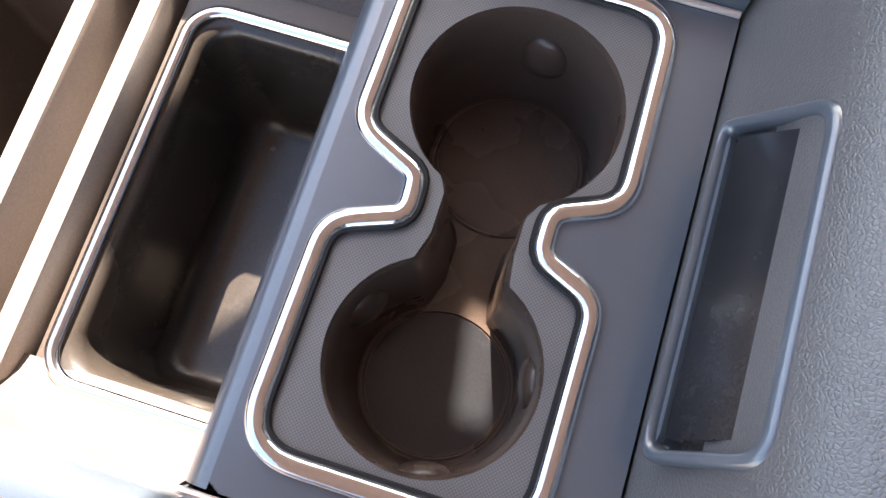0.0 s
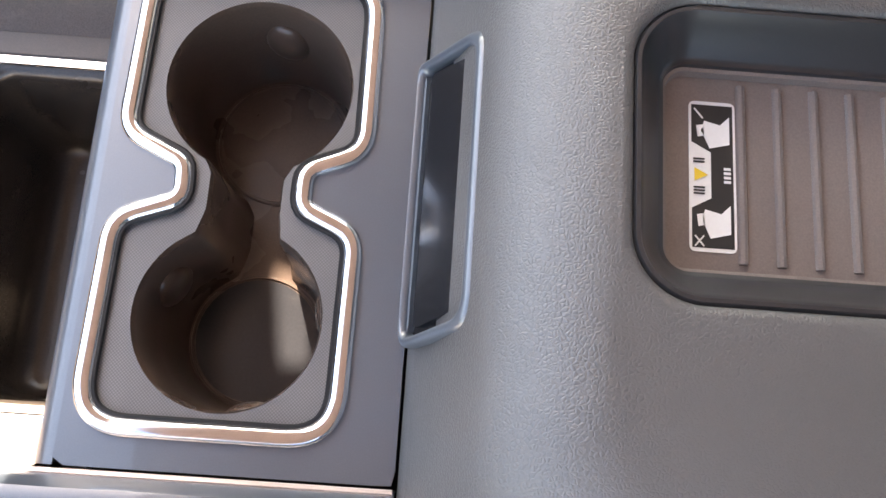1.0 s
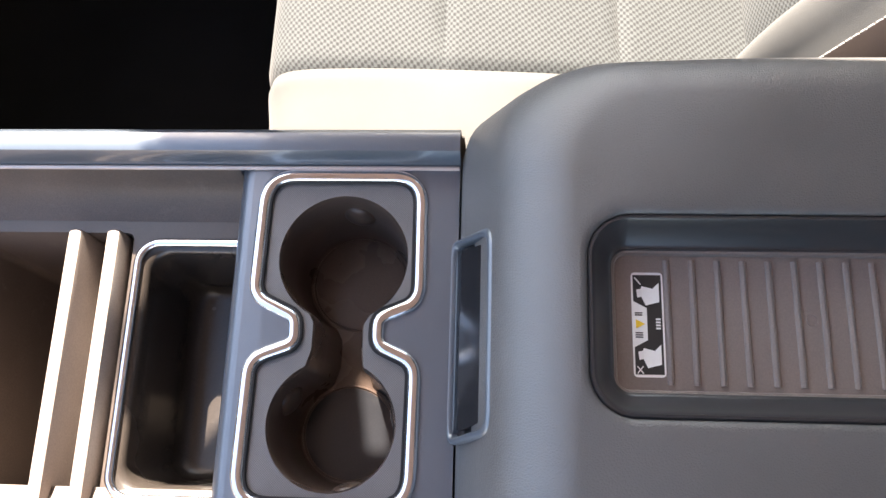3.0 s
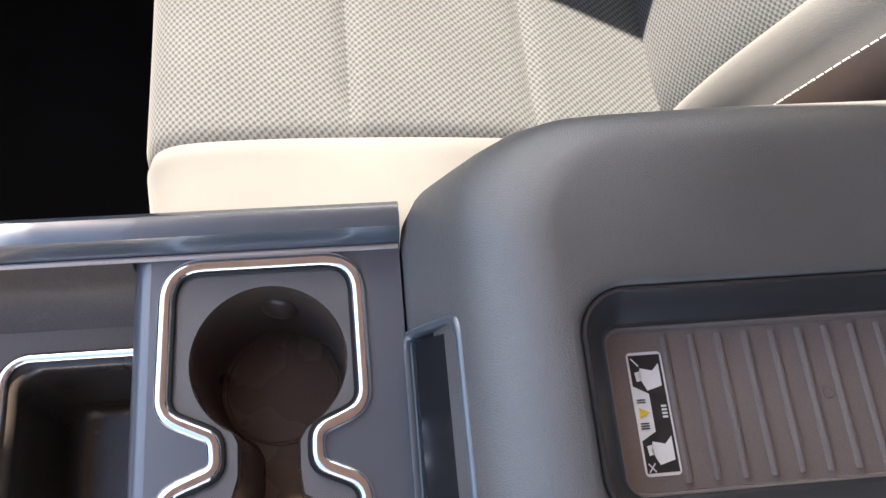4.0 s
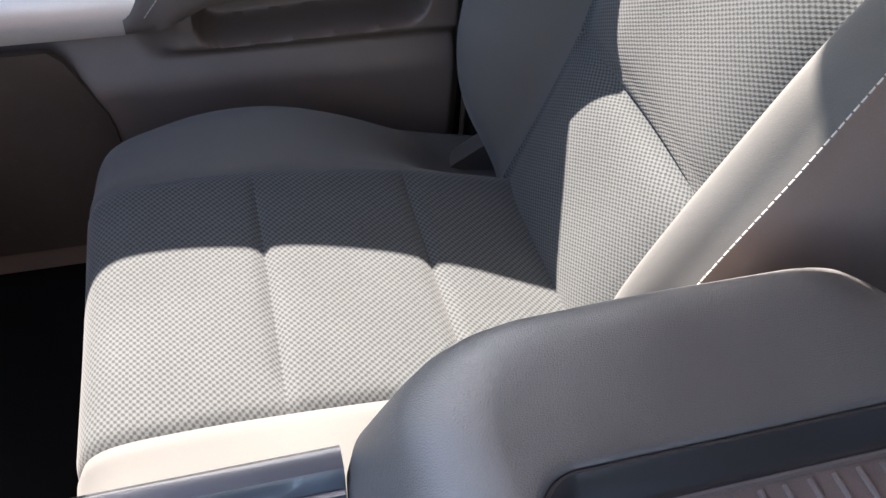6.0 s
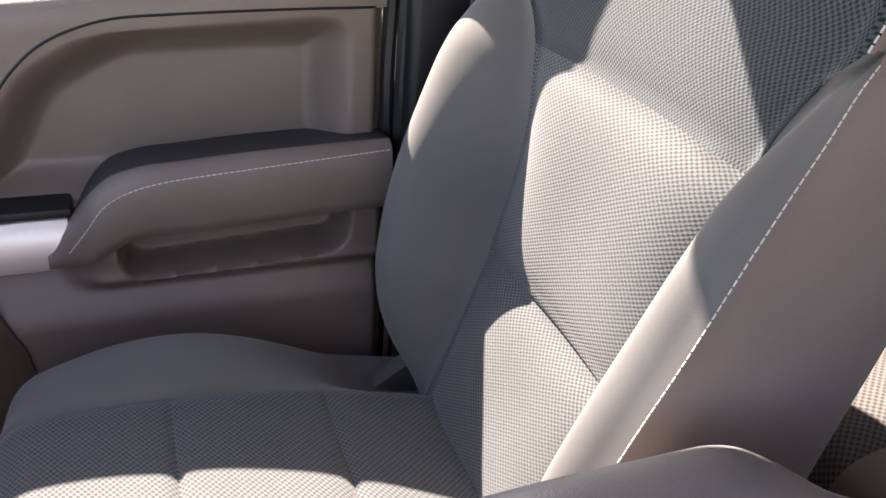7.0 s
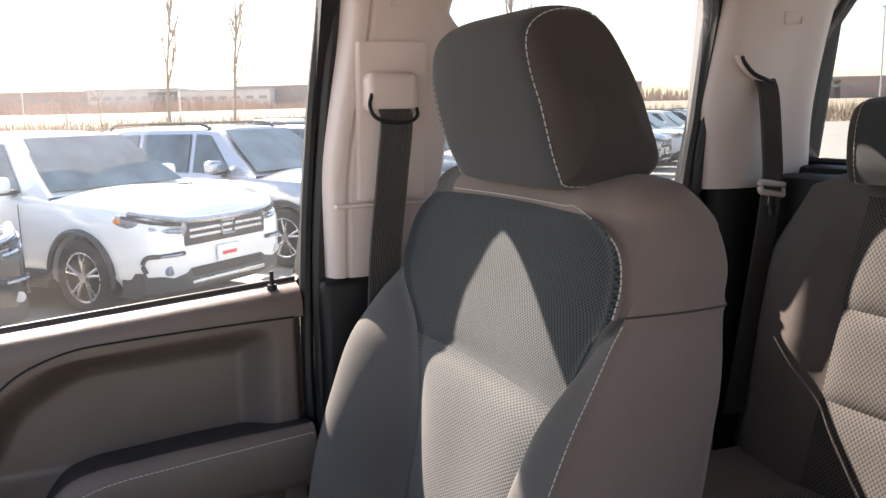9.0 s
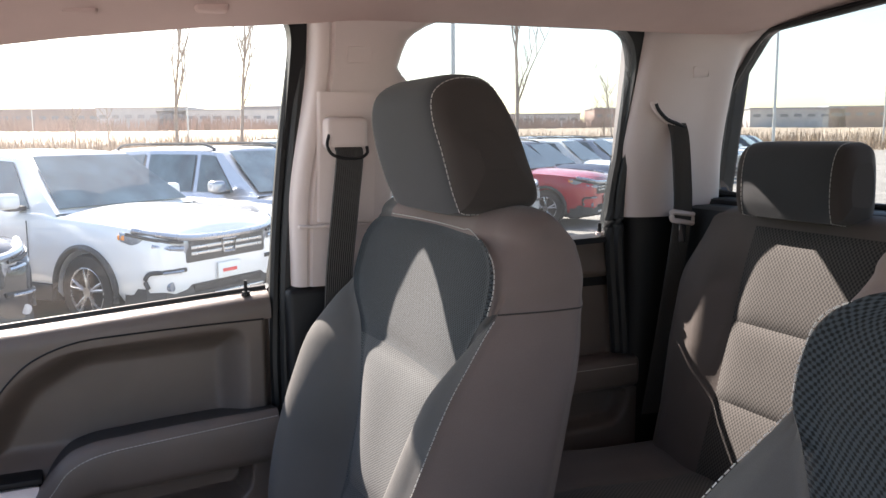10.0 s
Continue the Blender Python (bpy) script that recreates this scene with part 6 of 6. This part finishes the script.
    cp("grille_brow", tube(smooth_path([(fx - 0.32, 0.90, 1.01), (fx - 0.1, 0.76, 0.96), (g + 0.0, 0.50, 0.915), (g + 0.015, 0, 0.90), (g + 0.0, -0.50, 0.915), (fx - 0.1, -0.76, 0.96), (fx - 0.32, -0.90, 1.01)], 40), 0.036, 8), RIM, "bright bar over the grille")
    ring = [Vector((g + 0.03, y, z)) for y, z in ((0.075, 0.73), (0.095, 0.86), (-0.095, 0.86), (-0.075, 0.73))]
    cp("badge", tube(ring, 0.012, 6, True), RIM)
    for s in (1, -1):
        lam = smooth_path([(fx - 0.02, s * 0.53, 0.845), (fx - 0.08, s * 0.72, 0.865), (fx - 0.20, s * 0.85, 0.90), (fx - 0.44, s * 0.935, 0.95)], 16)
        rr = []
        for i, p in enumerate(lam):
            t = i / 15
            o = Vector((0.6, s * 0.8 * t, 0)).normalized() * 0.03
            h0, h1 = 0.055 + 0.05 * math.sin(math.pi * min(1, 0.3 + 0.7 * t)), 0.06 - 0.01 * t
            rr.append([p - o * 2 + Vector((0, 0, h1)), p + o + Vector((0, 0, h1 * 0.8)), p + o * 1.3, p + o + Vector((0, 0, -h0 * 0.8)), p - o * 2 + Vector((0, 0, -h0))])
        head = cp("headlight", loft(rr, False), LAMP, "clear headlight")
        cp("lamp_bar", tube([q + Vector((0.04, s * 0.018, 0.034)) for q in lam[1:15]], 0.018, 6), CLAD, "", head)
        cp("lamp_lens", tube([q + Vector((0.042, s * 0.02, -0.03)) for q in lam[1:9]], 0.026, 8), RIM, "bright reflector", head)
        cp("side_marker", box(fx - 0.46, fx - 0.37, s * 0.935 - 0.025, s * 0.935 + 0.03, 0.915, 0.965, 0.012), AMBER, "amber marker", head)
        slot = smooth_path([(fx + 0.0, s * 0.56, 0.612), (fx + 0.0, s * 0.70, 0.615), (fx - 0.05, s * 0.822, 0.615), (fx - 0.13, s * 0.892, 0.605), (fx - 0.17, s * 0.906, 0.54), (fx - 0.14, s * 0.896, 0.46)], 30)
        cp("fog_recess", tube(slot, 0.022, 8), CLAD, "dark fog lamp surround")
        cp("fog_light", cyl((fx - 0.05, s * 0.74, 0.47), (fx + 0.0, s * 0.73, 0.47), 0.045), LAMP)
        cp("running_light", tube([q + Vector((0.024, s * 0.014, -0.004)) for q in slot[2:15]], 0.012, 6), RIM)
    cp("lower_grille", box(fx - 0.05, fx + 0.026, -0.48, 0.48, 0.37, 0.45, 0.015), TYRE)
    plate_ob = cp("licence_plate", box(g + 0.012, g + 0.03, -0.16, 0.16, 0.47, 0.625, 0.006), M["white"], "white plate with a red bar")
    cp("plate_bar", box(g + 0.03, g + 0.033, -0.10, 0.10, 0.525, 0.56, 0.0), RED, "", plate_ob)
    cp("underbody", box(-fx + 0.3, fx - 0.25, -hw * 0.8, hw * 0.8, 0.2, 0.5, 0.05), TYRE)
    for s in (1, -1):
        cp("tail_light", box(-fx + 0.02, -fx + 0.30, s * hw * 0.93 - 0.06, s * hw * 0.93 + 0.06, belt - 0.22, belt + 0.02, 0.03), RED)
    return car


def own_local(ob, top, at):
    ob.parent = top
    ob.location = at
    return ob


NOSE = Vector((1.27, 8.16, ZG))
PAINTS = {
    "white": car_paint("white_car_paint", (0.8, 0.8, 0.8)),
    "silver": car_paint("silver_car_paint", (0.36, 0.38, 0.42), 0.6),
    "red": car_paint("red_car_paint", (0.45, 0.015, 0.03)),
    "navy": surface("dark_blue_car_paint", (0.03, 0.038, 0.075), 0.4, vary=0.03, scale=1.2, grain=200, bump=0, spec=0.35),
    "black": car_paint("black_car_paint", (0.015, 0.018, 0.025)),
    "grey": car_paint("grey_car_paint", (0.12, 0.125, 0.135), 0.5),
}
WORDS = {"white": "white SUV with dark grey cladding", "silver": "silver-grey SUV with roof rails", "red": "bright red SUV with a black grille", "navy": "dark blue SUV with tinted glass", "black": "black SUV reflecting the sky", "grey": "dark grey SUV with roof rails"}
TURN_CAR = math.atan2(HEAD.y, HEAD.x)
row_colours = ["black", "white", "silver", "grey", "white", "red", "navy", "white", "silver", "white", "grey", "white", "black", "silver", "white", "navy", "white", "grey", "white", "silver"]
for k, colour in enumerate(row_colours):
    nose = NOSE + U * 2.75 * (k - 1) + HEAD * (0.15 * math.sin(k * 2.3)) + (HEAD * 1.0 - U * 0.5) * (colour == "red") + HEAD * {1: 0.2, 2: 0.65}.get(k, 0)
    mid = nose - HEAD * 2.425
    parked_car(mid, TURN_CAR, PAINTS[colour], WORDS[colour] + " parked in a bay", size=(4.85, 1.96, 1.72 - 0.05 * (k % 3 == 0)), rails=colour != "white")
for k, colour in enumerate(["white", "grey", "white", "silver", "black", "white", "navy", "white", "red", "white", "silver", "grey", "white", "black"]):
    mid = NOSE + U * (22 + 2.75 * k) - HEAD * 18
    parked_car(mid, TURN_CAR + math.pi, PAINTS[colour], WORDS[colour] + " parked in the far row")

# ---------------------------------------------------------------- field, trees, poles, far buildings
rng = random.Random(7)
M["field"] = surface("dry_grass_field", (0.34, 0.265, 0.2), 0.95, vary=0.3, scale=0.25, grain=3.0, bump=0.6, depth=0.1)
OUT = Vector((0.30, 0.954, 0))   # from the truck out over the field
SIDE = Vector((0.954, -0.30, 0))
rows = []
for d, z in ((78, ZG - 0.2), (82, ZG + 0.02), (100, ZG + 0.3), (160, 1.2), (260, 3.2), (420, 6.0)):
    rows.append([OUT * d + SIDE * w + Vector((0, 0, z + 0.25 * math.sin(w * 0.05 + d))) for w in np.linspace(-420, 620, 90)])
v, f = loft(rows, False)
structure(raw("ground_field", v, f, M["field"]), "dry tan grass field", "field")
M["reed"] = surface("dry_reeds", (0.34, 0.255, 0.185), 0.9, vary=0.5, scale=0.5, grain=5, bump=0)
verts, faces = [], []
for k in range(26000):
    d, w = rng.uniform(80, 118), rng.uniform(-90, 150)
    p = OUT * d + SIDE * w + Vector((0, 0, ZG + 0.1 + (d - 84) * 0.012))
    h, a = 0.5 + 2.0 * rng.random() ** 1.7, rng.uniform(0, math.pi)
    s = Vector((math.cos(a), math.sin(a), 0)) * rng.uniform(0.03, 0.09)
    tip = p + Vector((rng.uniform(-0.7, 0.7), rng.uniform(-0.7, 0.7), h))
    i = len(verts)
    verts += [p - s, p + s, tip]
    faces.append((i, i + 1, i + 2))
tagged(raw("reeds", verts, faces, M["reed"], fix=False), "dry tan reeds along the edge of the field", "reeds", kind="stuff")

BARK = surface("bare_bark", (0.3, 0.24, 0.2), 0.9, vary=0.25, grain=30, bump=0.4, depth=0.01)


def bare_tree(place, height, seed, spread=0.33, r0=0.16):
    """A leafless tree: a leader, limbs and twigs that taper."""
    g = random.Random(seed)
    tree = thing("bare_tree", "leafless young tree with thin upright branches", "tree", place, "bare trees by the field")
    stores = {"trunk": ([], []), "branches": ([], [])}

    def taper(store, pts, r_a, r_b, n):
        rings = []
        for i, p in enumerate(pts):
            rr = r_a + (r_b - r_a) * i / (len(pts) - 1)
            rings.append([p + Vector((rr * math.cos(2 * math.pi * k / n), rr * math.sin(2 * math.pi * k / n), 0)) for k in range(n)])
        merge_into(store, loft(rings))

    def grow(start, way, length, r, level):
        pts, p, d = [start], start, way.normalized()
        n = 7 if level == 0 else 5
        for i in range(n):
            d = (d + Vector((g.uniform(-1, 1), g.uniform(-1, 1), g.uniform(-0.2, 0.7))) * (0.07 if level == 0 else 0.16)).normalized()
            p = p + d * length / n
            pts.append(p)
        taper(stores["trunk" if level == 0 else "branches"], pts, r, r * (0.25 if level < 2 else 0.3), 7 if level == 0 else 4)
        if level < 3:
            for k in range((9, 6, 4)[level]):
                q = pts[g.randint(2 if level == 0 else 1, n)]
                a = g.uniform(0, 2 * math.pi)
                grow(q, Vector((math.cos(a) * spread * 1.6, math.sin(a) * spread * 1.6, 0.9)), length * g.uniform(0.3, 0.5), r * (0.5, 0.45, 0.5)[level], level + 1)

    grow(Vector((0, 0, 0)), Vector((g.uniform(-0.06, 0.06), 0, 1)), height, r0, 0)
    for name, st in stores.items():
        raw(name, st[0], st[1], BARK, tree, fix=False)
    return tree


def out_there(off, far):
    """A place far out beyond the passenger side, off to the rear by a share of its distance."""
    fwd, right = Vector((0.411, 0.911, 0)).normalized(), Vector((0.911, -0.411, 0)).normalized()
    return Vector((0.04, -0.62, 0)) + (fwd + right * off) * far


for off, far, h, seed in ((-0.318, 84, 15, 3), (-0.242, 86, 16, 5), (0.085, 70, 15, 8), (-0.44, 95, 8, 11), (-0.40, 100, 7, 12), (0.20, 90, 7, 21), (0.19, 96, 6, 22)):
    q = out_there(off, far)
    bare_tree((q.x, q.y, ZG + 0.1), h, seed, 0.22 if h > 12 else 0.5, 0.2 if h > 12 else 0.1)
POLE = surface("galvanised_pole", (0.5, 0.51, 0.52), 0.45, 0.6, vary=0.08, bump=0)
for off, far, r in ((0.011, 34, 0.10), (-0.305, 120, 0.14), (0.392, 70, 0.13), (0.523, 110, 0.13), (-0.49, 150, 0.10)):
    q = out_there(off, far)
    lamp = thing("light_pole", "tall grey steel car park light pole", "light pole", (q.x, q.y, ZG), "light poles")
    part("pole", cyl((0, 0, 0), (0, 0, 14 if far < 140 else 11), r, r * 0.7), POLE, lamp)
    part("foot", cyl((0, 0, 0), (0, 0, 0.6), 0.3), POLE, lamp)
    part("lamp_head", box(-0.5, 0.5, -0.2, 0.2, 13.9 if far < 140 else 10.9, 14.1 if far < 140 else 11.1, 0.05), POLE, lamp)

WALLS = {n: surface(n + "_cladding", c, 0.8, vary=0.1, scale=0.2, grain=2, bump=0) for n, c in (("brown", (0.36, 0.29, 0.26)), ("grey", (0.42, 0.41, 0.41)), ("white", (0.58, 0.55, 0.53)), ("red", (0.42, 0.29, 0.25)))}
DARKWIN = surface("far_window", (0.3, 0.3, 0.31), 0.2, vary=0.1, bump=0)


def far_building(off, far, width, height, base, colour, windows=8):
    q = out_there(off, far)
    b = thing("far_building", "low " + colour + " industrial building beyond the field", "building", (q.x, q.y, base), "far buildings")
    b.rotation_euler = (0, 0, math.atan2(-0.411, 0.911))
    part("wall", box(-width / 2, width / 2, 0, 25, -3, height, 0.05, 1), WALLS[colour], b)
    part("roof", box(-width / 2 - 0.3, width / 2 + 0.3, -0.3, 25.3, height, height + 0.5, 0.05, 1), WALLS["grey"], b)
    for k in range(windows):
        x = -width / 2 + width * (k + 0.5) / windows
        w = width / windows * 0.28
        part("window", box(x - w, x + w, -0.06, 0.1, height * 0.5, height * 0.68, 0.02, 1), DARKWIN, b)


for spec in ((-0.50, 330, 60, 7.5, 5, "brown", 12), (-0.36, 320, 34, 7.5, 5, "grey", 7), (-0.27, 320, 46, 6.5, 5, "white", 9), (-0.18, 330, 40, 8.0, 5, "brown", 8), (0.12, 360, 30, 5, 5, "white", 6), (0.21, 350, 22, 7, 5, "red", 5), (0.42, 300, 34, 5.5, 4.5, "white", 7), (0.50, 300, 26, 6, 4.5, "red", 6), (0.58, 310, 30, 6, 4.5, "brown", 6)):
    far_building(*spec)
# distant hedge and wood line: many fine twigs
verts, faces = [], []
for k in range(9000):
    d, w = rng.uniform(285, 320), rng.uniform(-260, 420)
    h = 4.0 + 3.5 * noise.noise(Vector((w * 0.03, d * 0.02, 3.1))) + rng.uniform(-1, 2)
    p = OUT * d + SIDE * w + Vector((0, 0, 3.2))
    s = SIDE * rng.uniform(0.1, 0.35)
    i = len(verts)
    verts += [p - s, p + s, p + SIDE * rng.uniform(-1.2, 1.2) + Vector((0, 0, max(0.6, h)))]
    faces.append((i, i + 1, i + 2))
M["wood"] = surface("bare_wood_line", (0.36, 0.27, 0.23), 0.95, vary=0.3, scale=0.1, grain=3, bump=0)
tagged(raw("far_wood_line", verts, faces, M["wood"], fix=False), "bare brown wood line far beyond the field", "woods", kind="stuff")
